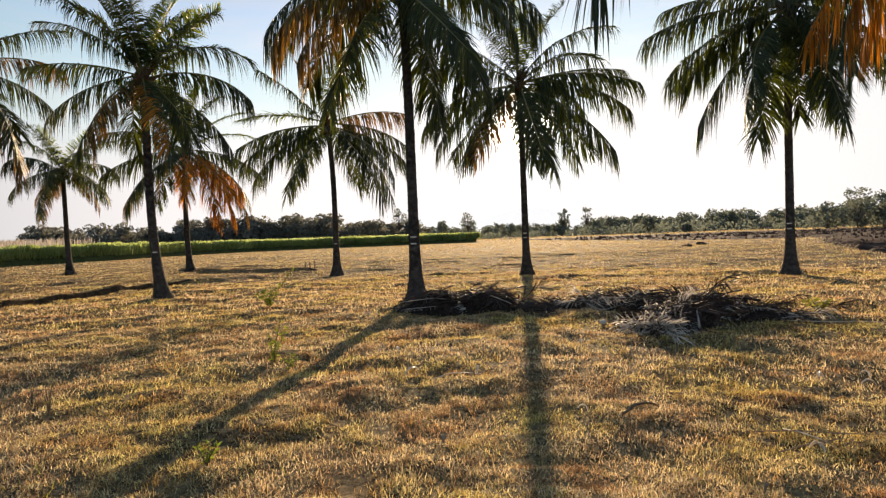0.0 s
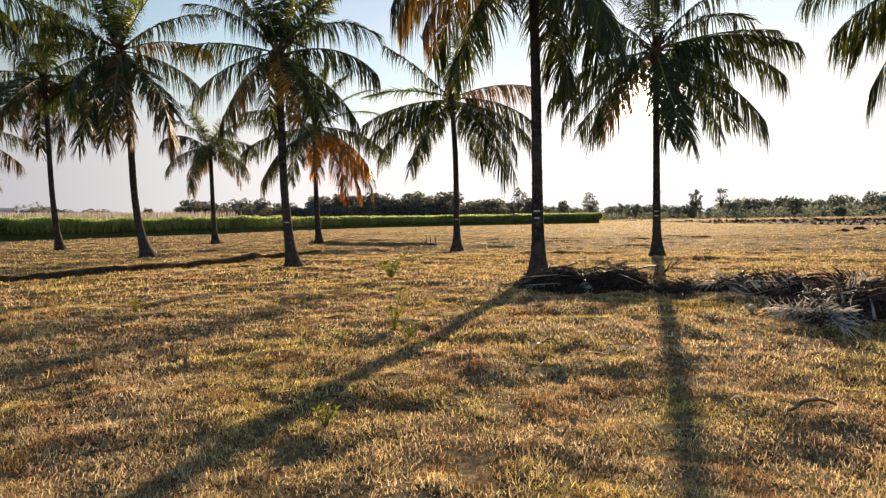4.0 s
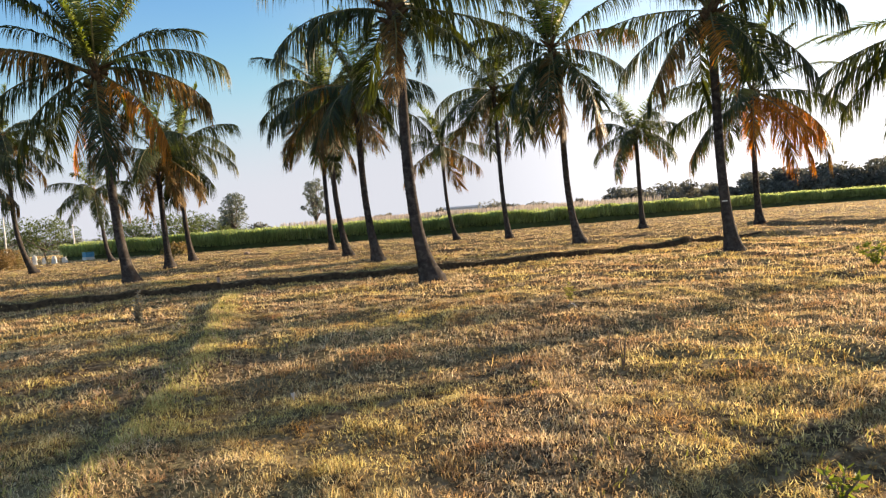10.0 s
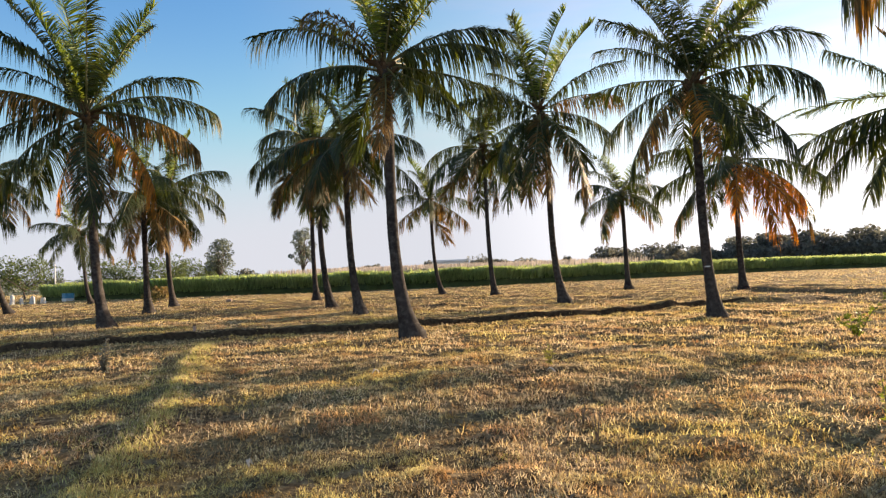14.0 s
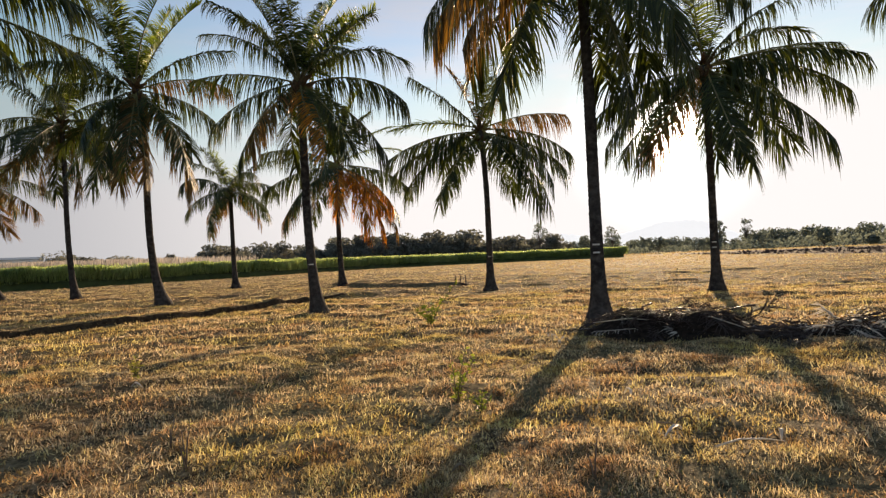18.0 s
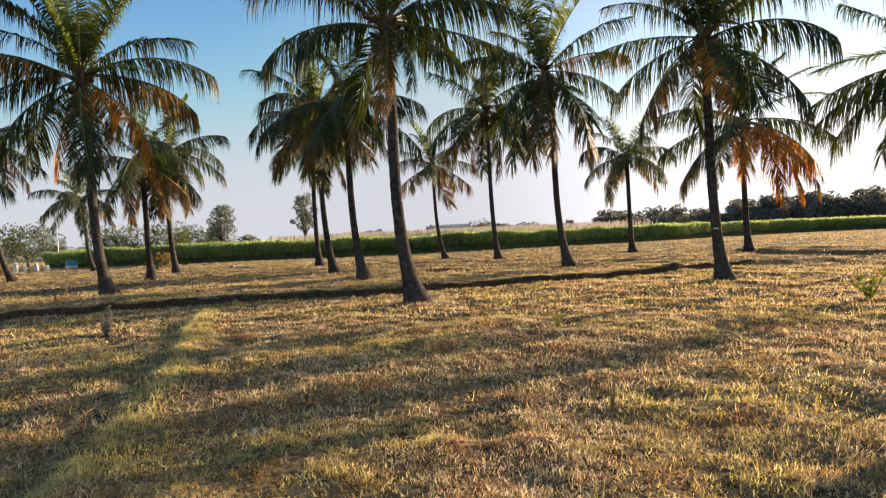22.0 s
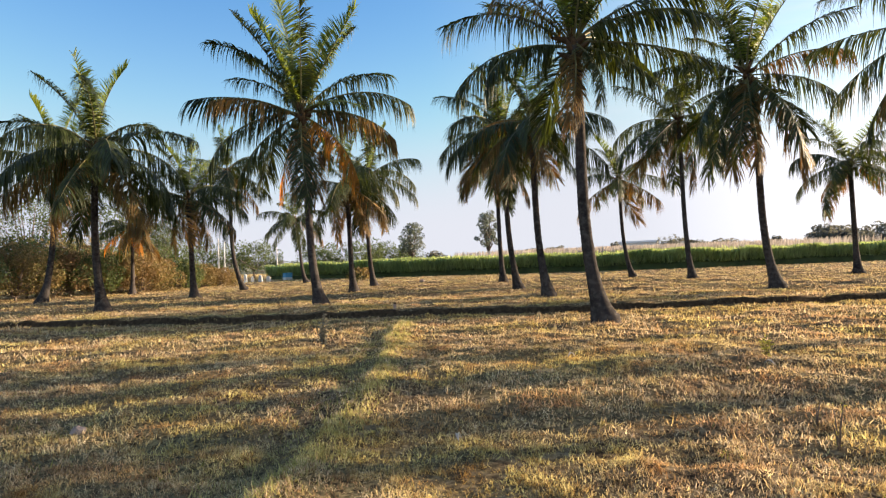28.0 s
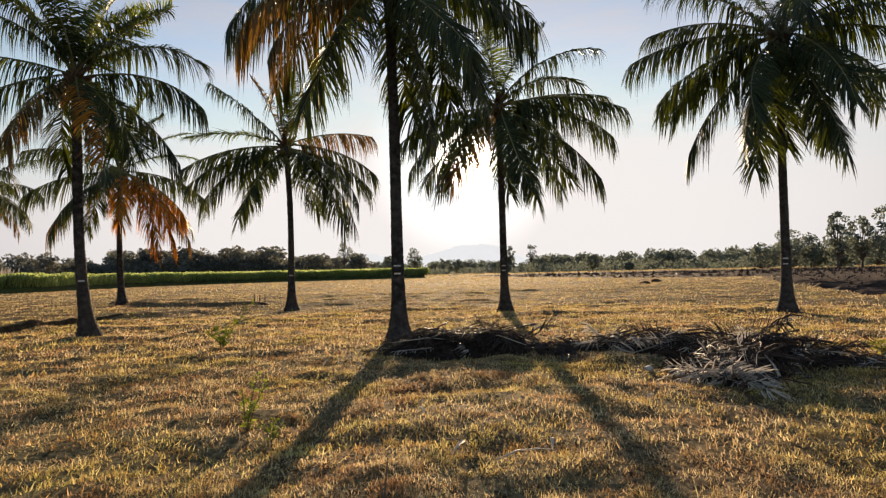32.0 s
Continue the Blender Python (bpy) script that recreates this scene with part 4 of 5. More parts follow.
palm((11.1, 19.9), (0.03, -0.02, 3.8), (0.1, -0.07, 8.49), 5.2, 0.19, 26, -65, 23, -34, marks=3, extra=((180, 15, 40, 4.7, "green"), (182, 28, 40, 4.2, "green"), (185, -15, 50, 4.5, "green"), (195, -40, 30, 4.5, "green"), (215, -50, 25, 4.5, "green"), (250, -65, 12, 4.5, "green"), (270, -60, 12, 3.9, "green"), (290, -62, 15, 4.2, "green"), (320, -55, 20, 4.5, "green"), (345, -25, 45, 4.2, "green"), (0, 15, 40, 4.6, "green"), (0, 0, 45, 4.6, "green"), (5, 30, 45, 4.6, "green"), (165, -25, 45, 4.2, "green"), (150, 0, 50, 4.6, "green"), (120, -30, 40, 4.1, "green"), (90, -45, 30, 3.8, "green"), (60, -30, 40, 4.1, "green"), (30, -15, 45, 4.1, "green"), (230, -35, 45, 4.2, "green"), (305, -30, 50, 4.1, "green"), (115, 80, 12, 4.2, "young"), (45, 60, 35, 4.2, "green"), (135, 60, 35, 4.2, "green"), (200, 45, 50, 4.2, "green"), (330, 40, 60, 4.2, "green"), (270, 20, 80, 4.2, "green")), fill=False, label="coconut palm with a dense dark crown beside the ploughed field")
palm((5.7, 5.9), (0.0, 0.0, 3.0), (-0.1, 0.1, 5.6), 4.2, 0.19, 14, -10, 24, -40, extra=((195, -43, 30, 2.6, "dead"), (207, -39, 36, 2.7, "dead"), (180, -46, 25, 2.4, "dead"), (233, 8, 80, 5.5, "green"), (238, 20, 80, 5.3, "green"), (40, 60, 30, 4.2, "young"), (90, 30, 60, 4.2, "green"), (20, 10, 60, 4.2, "green"), (330, 40, 60, 4.2, "green"), (0, -20, 50, 4.0, "green"), (300, 75, 20, 4.2, "young"), (290, 20, 70, 4.2, "green")), fill=False, label="coconut palm with dry orange fronds at the edge of the grove")

# ---- heaps of dry fronds ----
def pile(label, spots, seed, bleached=0.0):
    """spots: (x, y, half length, half width, height, turn, fronds) of the mounds that make up one heap."""
    rng = np.random.default_rng(seed)
    x0, y0 = spots[0][:2]
    root = thing("frond_pile", label, "heap of leaves", "heaps of dry fronds", at=(x0, y0, -DROP))
    # litter under the fronds, its near-black colour painting the shade in the gaps
    for x, y, lx, ly, h, turn, n in spots:
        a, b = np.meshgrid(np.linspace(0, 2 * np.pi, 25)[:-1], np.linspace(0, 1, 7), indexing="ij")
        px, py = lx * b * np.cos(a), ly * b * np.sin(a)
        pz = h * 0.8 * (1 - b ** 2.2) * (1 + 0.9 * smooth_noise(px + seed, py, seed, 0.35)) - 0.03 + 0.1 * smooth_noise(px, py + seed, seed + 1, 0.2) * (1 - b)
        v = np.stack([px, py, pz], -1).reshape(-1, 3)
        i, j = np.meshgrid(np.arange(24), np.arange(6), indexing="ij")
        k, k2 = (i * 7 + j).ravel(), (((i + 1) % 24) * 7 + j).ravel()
        part("leaf_litter", mesh_of("leaf_litter", v, np.stack([k, k + 1, k2 + 1, k2], -1), [LITTER], None, False), root, "matted litter darkened for the shade between the fronds", pose(x - x0, y - y0, 0, 0, 0, turn))
        for i in range(n * 4):
            b, a = math.sqrt(rng.random()), rng.uniform(0, 6.28)
            qx, qy = lx * 0.8 * b * math.cos(a), ly * 0.8 * b * math.sin(a)
            qz = h * 0.86 * (1 - b ** 2.2) + rng.uniform(0.0, 0.10)
            long = rng.uniform(0.5, 1.05)
            out = math.degrees(math.atan2(qy, qx)) + rng.normal(0, 55)
            me = frond_mesh(rng, long, rng.uniform(-18, 3), rng.uniform(15, 50), rng.uniform(0.2, 0.4), (BLEACHED, BLEACHED) if rng.random() < bleached else (THATCH, DRYWOOD if rng.random() < 0.3 else THATCH), rng.uniform(0.4, 0.9), 22, 0.4, rng.normal(0, 0.28), thick=1.8)
            place = pose(x - x0, y - y0, 0, 0, 0, turn) @ pose(qx, qy, qz, rng.normal(0, 40), rng.normal(0, 9), out) @ Matrix.Translation((-long * 0.4, 0, 0))
            part("dry_frond", me, root, "pale bleached dry frond" if me.materials[0] == BLEACHED else "", place)
        for i in range(n // 2):
            a = rng.uniform(0, 6.28)
            qx, qy = lx * 0.7 * math.cos(a) * rng.random(), ly * 0.7 * math.sin(a) * rng.random()
            long, rise, dirn = rng.uniform(0.7, 1.6), rng.uniform(-0.12, 0.3), rng.uniform(0, 6.28)
            d = np.array([math.cos(dirn) * math.cos(rise), math.sin(dirn) * math.cos(rise), math.sin(rise)])
            p0 = np.array([qx, qy, h * 0.86 * (1 - (qx / lx) ** 2 * 0.6 - (qy / ly) ** 2 * 0.6) + 0.05])
            bow = np.array([0, 0, rng.uniform(0.0, 0.16)])
            v, f = tube([p0 - d * long * 0.5 - bow, p0, p0 + d * long * 0.35 - bow * 0.4, p0 + d * long * 0.5 - bow], [0.005, 0.009, 0.014, 0.022], 6)
            part("frond_stem", mesh_of("frond_stem", v, f, [THATCH if rng.random() > 0.12 else BLEACHED]), root, "bare dry frond stem", pose(x - x0, y - y0, 0, 0, 0, turn))
    return root


pile("low heap of dark dry palm fronds beside a palm trunk", [(-0.25, 13.7, 1.05, 1.1, 0.40, 0, 24), (0.85, 13.4, 1.0, 1.0, 0.40, 0, 24), (1.85, 12.9, 0.7, 0.7, 0.12, 0, 8)], 3, 0.05)
pile("long heap of grey and bleached dry palm fronds on the grass", [(2.95, 12.9, 0.85, 0.6, 0.22, -15, 14), (3.85, 12.3, 0.95, 0.75, 0.32, -20, 18), (4.6, 11.3, 0.8, 0.8, 0.42, -30, 18), (3.7, 10.3, 0.7, 0.7, 0.34, -35, 18), (5.1, 10.6, 0.8, 0.6, 0.26, -20, 14), (5.8, 10.3, 0.5, 0.4, 0.10, -10, 7)], 4, 0.2)
pile("small heap of bleached white palm leaf pieces on the grass", [(3.3, 9.6, 0.45, 0.5, 0.22, 60, 12)], 6, 0.72)

# ---- sugarcane field ----
CANE_EDGE = [(-92.0, 13.0), (-80.0, 18.0), (-67.0, 28.0), (-62.0, 42.0), (-52.0, 56.0), (-49.0, 72.0), (-45.0, 84.0), (-43.0, 105.0), (-39.0, 121.0), (-24.0, 134.0), (-8.0, 142.0), (8.0, 146.0)]
rng = np.random.default_rng(21)


def along(line, n, depth_pow, depth):
    p = np.array(line)
    seg_len = np.linalg.norm(np.diff(p, axis=0), axis=1)
    at = np.sort(rng.random(n)) * seg_len.sum()
    i = np.clip(np.searchsorted(np.cumsum(seg_len), at), 0, len(seg_len) - 1)
    s = (at - np.concatenate([[0], np.cumsum(seg_len)])[i]) / seg_len[i]
    c = p[i] * (1 - s[:, None]) + p[i + 1] * s[:, None]
    d = (p[i + 1] - p[i]) / seg_len[i][:, None]
    inward = np.stack([-d[:, 1], d[:, 0]], -1)
    back = rng.random(n) ** depth_pow * depth
    return c + inward * back[:, None], back


def cane_leaves(n, depth_pow, depth, tall):
    c, back = along(CANE_EDGE, n, depth_pow, depth)
    a = rng.uniform(0, 2 * np.pi, n)
    top = tall * (1 + 0.008 * back + 0.26 * smooth_noise(c[:, 0], c[:, 1], 41, 6.0) + 0.28 * smooth_noise(c[:, 0], c[:, 1], 42, 1.3))
    z0 = top * rng.uniform(0.2, 0.78, n) ** 0.8
    long = rng.uniform(0.8, 1.3, n)
    w = rng.uniform(0.03, 0.055, n)
    dx, dy = np.cos(a), np.sin(a)
    rows = []
    for k, wk in ((0, 0.7), (0.55, 1.0), (1.0, 0.0)):
        out, rise = long * 0.36 * k, np.minimum(long * (1.25 * k - 0.4 * k * k), top + 0.35 - z0)
        p = np.stack([c[:, 0] + dx * out, c[:, 1] + dy * out, z0 + rise], -1)
        sd = np.stack([-dy, dx, np.zeros(n)], -1) * (w * wk)[:, None]
        rows += [p - sd, p + sd] if wk else [p]
    o = np.arange(n)[:, None] * 5
    return np.stack(rows, 1).reshape(-1, 3), [o + [[0, 1, 3, 2]], o + [[2, 3, 4]]]


CANE_TALL = 1.75
v, f = joined([cane_leaves(85000, 1.2, 2.5, CANE_TALL), cane_leaves(50000, 1.3, 45.0, CANE_TALL)])
field = new("sugarcane", mesh_of("sugarcane", v, f, [CANE]))
tagged(field, "dense bright green sugarcane field with a straight cut edge", "sugarcane", kind="stuff")
# one solid body under the leaf tops for the stalks, dark to paint the shade among them
p = np.array(CANE_EDGE)
steps = []
for a, b in zip(p[:-1], p[1:]):
    m = max(2, int(np.linalg.norm(b - a) / 0.8))
    steps.append(a + (b - a) * np.linspace(0, 1, m, endpoint=False)[:, None])
p = np.concatenate(steps)
d = np.gradient(p, axis=0)
d /= np.linalg.norm(d, axis=1)[:, None]
inward = np.stack([-d[:, 1], d[:, 0]], -1)
cols = []
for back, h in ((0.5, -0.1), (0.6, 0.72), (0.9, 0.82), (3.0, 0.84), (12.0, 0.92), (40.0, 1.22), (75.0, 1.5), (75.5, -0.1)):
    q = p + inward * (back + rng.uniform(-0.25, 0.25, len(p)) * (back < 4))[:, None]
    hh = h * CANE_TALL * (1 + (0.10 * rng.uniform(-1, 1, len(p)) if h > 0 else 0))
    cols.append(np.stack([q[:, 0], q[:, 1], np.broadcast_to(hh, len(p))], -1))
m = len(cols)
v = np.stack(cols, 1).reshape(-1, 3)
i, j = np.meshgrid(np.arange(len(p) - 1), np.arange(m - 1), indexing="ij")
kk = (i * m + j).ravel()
stalks = new("sugarcane_shade_body", mesh_of("sugarcane_shade_body", v, np.stack([kk, kk + 1, kk + m + 1, kk + m], -1), [CANE_SHADE]))
tagged(stalks, "dark solid body for the stalks and the shade within the sugarcane", "sugarcane", kind="stuff")
# pale flower plumes over the far part of the field
rngp = np.random.default_rng(5)
n = 14000
a, r = rngp.triangular(radians(30), radians(52), radians(66), n), rngp.uniform(95, 150, n)
px, py = -1 - r * np.sin(a), 2 + r * np.cos(a)
hgt = 0.95 + 0.0142 * r + rngp.uniform(0, 0.7, n)
dx = rngp.uniform(0.03, 0.06, n)
t = rngp.uniform(0, np.pi, n)
v = np.stack([np.stack([px - np.cos(t) * dx, py - np.sin(t) * dx, hgt], -1), np.stack([px + np.cos(t) * dx, py + np.sin(t) * dx, hgt - 0.1], -1), np.stack([px + 0.12, py, hgt + 0.4], -1), np.stack([px, py, hgt - 1.1], -1)], 1).reshape(-1, 3)
o = np.arange(n)[:, None] * 4
deep = to_line(px, py, CANE_EDGE) < -6
plumes = new("sugarcane_plumes", mesh_of("sugarcane_plumes", v, np.concatenate([o + [[0, 1, 2]], o + [[0, 3, 1]]])[np.tile(deep, 2)], [PLUME]))
tagged(plumes, "pale feathery flower plumes standing over the sugarcane", "sugarcane", kind="stuff")


# ---- trees ----
def leafy(rng, clumps, per, size):
    """Crossed leaf patches scattered through clumps (x, y, z, radius)."""
    out = []
    for x, y, z, r in clumps:
        d = rng.normal(0, 1, (per, 3))
        d /= np.linalg.norm(d, axis=1)[:, None]
        c = np.array([x, y, z]) + d * (r * rng.uniform(0.55, 1.08, per) ** 0.6)[:, None] * np.array([1, 1, 0.78])
        u = rng.normal(0, 1, (per, 3))
        u /= np.linalg.norm(u, axis=1)[:, None]
        w = np.cross(u, rng.normal(0, 1, (per, 3)))
        w /= np.linalg.norm(w, axis=1)[:, None]
        s = (size * rng.uniform(0.5, 1.2, per))[:, None]
        out.append(np.stack([c - u * s, c - w * s * 0.55, c + u * s, c + w * s * 0.55], 1))
    v = np.concatenate(out).reshape(-1, 3)
    return v, np.arange(len(v)).reshape(-1, 4)


def tree(label, at, height_m, spread, seed, leaves, trunk_share=0.3, lean=0.1, per=34, count=26, size=0.34, group="", name="tree", bare=0.0):
    rng = np.random.default_rng(seed)
    root = thing(name, label, "tree" if name == "tree" else name.replace("_", " "), group, at=at, turn=seed * 37 % 360)
    limbs, clumps = [], []
    fork = height_m * trunk_share
    limbs.append(tube([(0, 0, -0.3), (lean * fork * 0.4, 0, fork * 0.5), (lean * fork, 0, fork)], [height_m * 0.026, height_m * 0.02, height_m * 0.016], 7))
    for i in range(count):
        a, u = i * 2.4 + rng.normal(0, 0.3), (i + 0.5) / count
        zz = fork + (height_m - fork) * (0.12 + 0.8 * u)
        rad = spread * math.sin(math.pi * (0.3 + 0.55 * u)) * rng.uniform(0.35, 1.0)
        tip = np.array([lean * fork + rad * math.cos(a), rad * math.sin(a), zz])
        rr = spread * rng.uniform(0.22, 0.42)
        if rng.random() > bare:
            clumps.append((*tip, rr))
        start = np.array([lean * fork, 0, fork * rng.uniform(0.75, 1.0)])
        limbs.append(tube([start, (start + tip) / 2 + np.array([0, 0, 0.08 * height_m * rng.uniform(-0.5, 1)]), tip], [height_m * 0.009, height_m * 0.006, height_m * 0.002], 5, False))
    lv, lf = joined(limbs)
    part("trunk", mesh_of("tree_trunk", lv, lf, [TWIG]), root, "branching grey-brown trunk")
    if clumps:
        cv, cf = leafy(rng, clumps, per, size)
        part("crown", mesh_of("tree_crown", cv, cf, [leaves]), root)
    return root


def spot(az, dist):
    a = radians(az)
    return (-1 + dist * math.sin(a), 2 + dist * math.cos(a), 0)


dark = [tree("dark rounded broadleaf tree in the wood behind the cane", spot(-20, 262), 11.5, 5.2, 100 + i, HAZED_WOODS, 0.1, 0.05, 34, 34, 0.62, "trees of the dark wood") for i in range(4)]
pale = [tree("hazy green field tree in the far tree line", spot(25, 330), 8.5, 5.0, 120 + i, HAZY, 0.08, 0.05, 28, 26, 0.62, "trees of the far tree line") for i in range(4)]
rnd = random.Random(9)
for i in range(84):
    az = -34.5 + 33.0 * i / 83 + rnd.uniform(-0.4, 0.4)
    s = rnd.choice((0.62, 0.72, 0.82, 0.92, 1.1)) * rnd.uniform(0.9, 1.1) * (0.8 if az > -6 else 1.0)
    x, y, _ = spot(az, rnd.uniform(240, 290))
    copy_thing(dark[i % 4], pose(x, y, -1.0, 0, 0, rnd.uniform(0, 360)) @ Matrix.Diagonal((s * 1.1, s * 1.1, s, 1)))
for i in range(150):
    az = -9 + 68.0 * i / 149 + rnd.uniform(-0.5, 0.5)
    s = rnd.uniform(0.75, 1.15) * (0.85 if az < 13 else 1.1)
    x, y, _ = spot(az, rnd.uniform(290, 370))
    copy_thing(pale[i % 4], pose(x, y, -0.8, 0, 0, rnd.uniform(0, 360)) @ Matrix.Diagonal((s, s, s, 1)))
for i in range(40):
    az = -100 + 66 * i / 39 + rnd.uniform(-0.8, 0.8)
    s = rnd.uniform(0.7, 1.0)
    x, y, _ = spot(az, rnd.uniform(330, 420))
    copy_thing((dark + pale)[i % 8], pose(x, y, -1.0, 0, 0, rnd.uniform(0, 360)) @ Matrix.Diagonal((s * 1.6, s * 1.6, s, 1)))
for i in range(16):
    az = 33 + 26 * i / 15 + rnd.uniform(-0.8, 0.8)
    s = rnd.uniform(0.8, 1.15)
    x, y, _ = spot(az, rnd.uniform(190, 230))
    copy_thing(pale[i % 4], pose(x, y, -0.8, 0, 0, rnd.uniform(0, 360)) @ Matrix.Diagonal((s, s, s, 1)))
# hedge and scrub that closes the foot of the tree lines
hedge_rng = np.random.default_rng(77)
cl = []
for i in range(1500):
    az = hedge_rng.uniform(-100, 62)
    dd = hedge_rng.uniform(235, 300) if az < -3 and az > -36 else hedge_rng.uniform(230, 330)
    x, y, _ = spot(az, dd)
    r = hedge_rng.uniform(1.3, 3.4 if az < -3 or az > 13 else 2.2)
    cl.append((x, y, r * 0.6, r))
hv, hf = leafy(hedge_rng, cl, 24, 0.6)
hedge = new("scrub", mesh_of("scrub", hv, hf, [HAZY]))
tagged(hedge, "low hazy scrub along the far edge of the fields", "bushes", kind="stuff")

tree("rounded lone tree behind the sugarcane", spot(-69.5, 112), 9.3, 2.6, 201, HAZY, 0.35, 0.05, 120, 26, 0.18)
tree("narrow lone tree behind the sugarcane", spot(-62.3, 112), 11.0, 2.2, 202, HAZY, 0.35, 0.02, 120, 28, 0.18)
for i, (az, dd, hh, sp) in enumerate([(-84, 118, 6.5, 5.0), (-78, 125, 6.0, 5.0), (-74, 122, 6.2, 5.0), (-88, 125, 7.0, 5.5), (-71, 130, 6.0, 5.0), (-92, 110, 7.0, 5.0)]):
    tree("low spreading thorn tree beyond the cane field", spot(az, dd), hh, sp, 210 + i, THORN, 0.25, 0.1, 130, 26, 0.2, "thorn trees beyond the cane")
for i, (az, dd, hh, sp) in enumerate([(-96, 62, 8.0, 4.2), (-101, 66, 9.0, 4.5), (-106, 58, 8.0, 4.0), (-92, 74, 7.5, 4.0), (-112, 60, 8.0, 4.5)]):
    tree("feathery thorn tree rising behind the thicket", spot(az, dd), hh, sp, 230 + i, THORN, 0.22, 0.15, 190, 30, 0.11, "thorn trees behind the thicket")

# ---- dry thicket on the bank ----
rnd = random.Random(15)
for i, (x, y, h, s) in enumerate([(-44, -10, 3.2, 2.4), (-47, -8, 3.6, 2.4), (-50.5, -5.5, 3.4, 2.4), (-53, -3.2, 3.0, 2.2), (-55, -0.6, 2.6, 2.2), (-57, 1.6, 2.4, 2.0), (-60, 3.4, 1.9, 2.0), (-64, 5.0, 1.5, 2.0), (-48, -12, 4.4, 2.6), (-53, -8, 4.2, 2.6), (-57, -4, 3.6, 2.4), (-46, -15, 4.6, 2.8), (-61, 0, 2.6, 2.4), (-42, -14, 3.6, 2.6), (-52.5, -1.2, 3.0, 2.4), (-50, -8, 4.2, 2.8), (-47, -11, 4.4, 2.8), (-55, -6, 4.4, 2.8), (-59, -2, 3.4, 2.6), (-45.5, -12.5, 4.4, 2.8), (-51, -4.2, 3.2, 2.5)]):
    tree("dense dry brown-green bush in a thicket", (x, y, 0), h, s, 250 + i, SCRUB if i % 5 else THORN, 0.08, 0.1, 210, 30, 0.09, "bushes of the thicket", "bush", 0.05)

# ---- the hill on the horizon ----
# the hills' pale haze is put into the material as an emission
HILL = material("far_hillside_haze_glow", [(0.3, (0.16, 0.19, 0.20)), (0.7, (0.24, 0.26, 0.27))], 0.02, 0.002, 1.0)
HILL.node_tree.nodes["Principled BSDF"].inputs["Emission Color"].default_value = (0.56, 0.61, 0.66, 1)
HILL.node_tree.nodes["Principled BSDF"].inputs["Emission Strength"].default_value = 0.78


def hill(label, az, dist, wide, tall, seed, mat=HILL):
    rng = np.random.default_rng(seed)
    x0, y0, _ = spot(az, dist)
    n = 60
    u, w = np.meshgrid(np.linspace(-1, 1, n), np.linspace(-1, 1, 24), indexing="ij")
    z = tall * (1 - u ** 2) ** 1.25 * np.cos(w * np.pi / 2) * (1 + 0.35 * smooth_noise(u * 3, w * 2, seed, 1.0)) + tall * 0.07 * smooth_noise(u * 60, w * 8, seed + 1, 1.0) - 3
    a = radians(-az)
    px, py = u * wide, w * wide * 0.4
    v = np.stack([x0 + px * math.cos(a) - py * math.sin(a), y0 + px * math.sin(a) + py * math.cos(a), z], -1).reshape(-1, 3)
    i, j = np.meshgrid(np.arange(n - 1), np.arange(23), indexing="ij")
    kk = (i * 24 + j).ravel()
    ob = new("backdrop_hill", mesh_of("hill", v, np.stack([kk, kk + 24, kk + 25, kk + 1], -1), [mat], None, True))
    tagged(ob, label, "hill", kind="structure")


# the nearer ridge glows weakly too, for its blue-grey haze
WOODED = material("wooded_hillside_haze_glow", [(0.3, (0.10, 0.13, 0.12)), (0.7, (0.16, 0.18, 0.16))], 0.05, 0.01, 1.0)
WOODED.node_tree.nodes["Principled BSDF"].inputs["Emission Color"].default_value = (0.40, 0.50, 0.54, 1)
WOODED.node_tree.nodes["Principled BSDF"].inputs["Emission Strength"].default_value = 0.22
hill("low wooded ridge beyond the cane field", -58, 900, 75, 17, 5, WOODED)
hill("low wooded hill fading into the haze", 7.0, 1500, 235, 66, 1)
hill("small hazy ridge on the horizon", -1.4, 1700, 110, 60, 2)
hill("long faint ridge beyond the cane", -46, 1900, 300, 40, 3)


# ---- small plants, posts and litter in the field ----
def leaflets(rng, line, n, size, spread=1.0):
    """Small pointed leaves set along a line of points."""
    p = np.array(line, float)
    s = rng.uniform(0.15, 1.0, n) * (len(p) - 1)
    i = np.clip(s.astype(int), 0, len(p) - 2)
    c = p[i] + (p[i + 1] - p[i]) * (s - i)[:, None]
    d = rng.normal(0, 1, (n, 3))
    d[:, 2] = np.abs(d[:, 2]) * 0.6 + 0.1
    d /= np.linalg.norm(d, axis=1)[:, None]
    w = np.cross(d, rng.normal(0, 1, (n, 3)))
    w /= np.linalg.norm(w, axis=1)[:, None]
    long = size * rng.uniform(0.6, 1.3, n)[:, None] * spread
    v = np.stack([c, c + d * long * 0.5 - w * long * 0.16, c + d * long, c + d * long * 0.5 + w * long * 0.16], 1)
    return v.reshape(-1, 3), np.arange(n * 4).reshape(-1, 4)


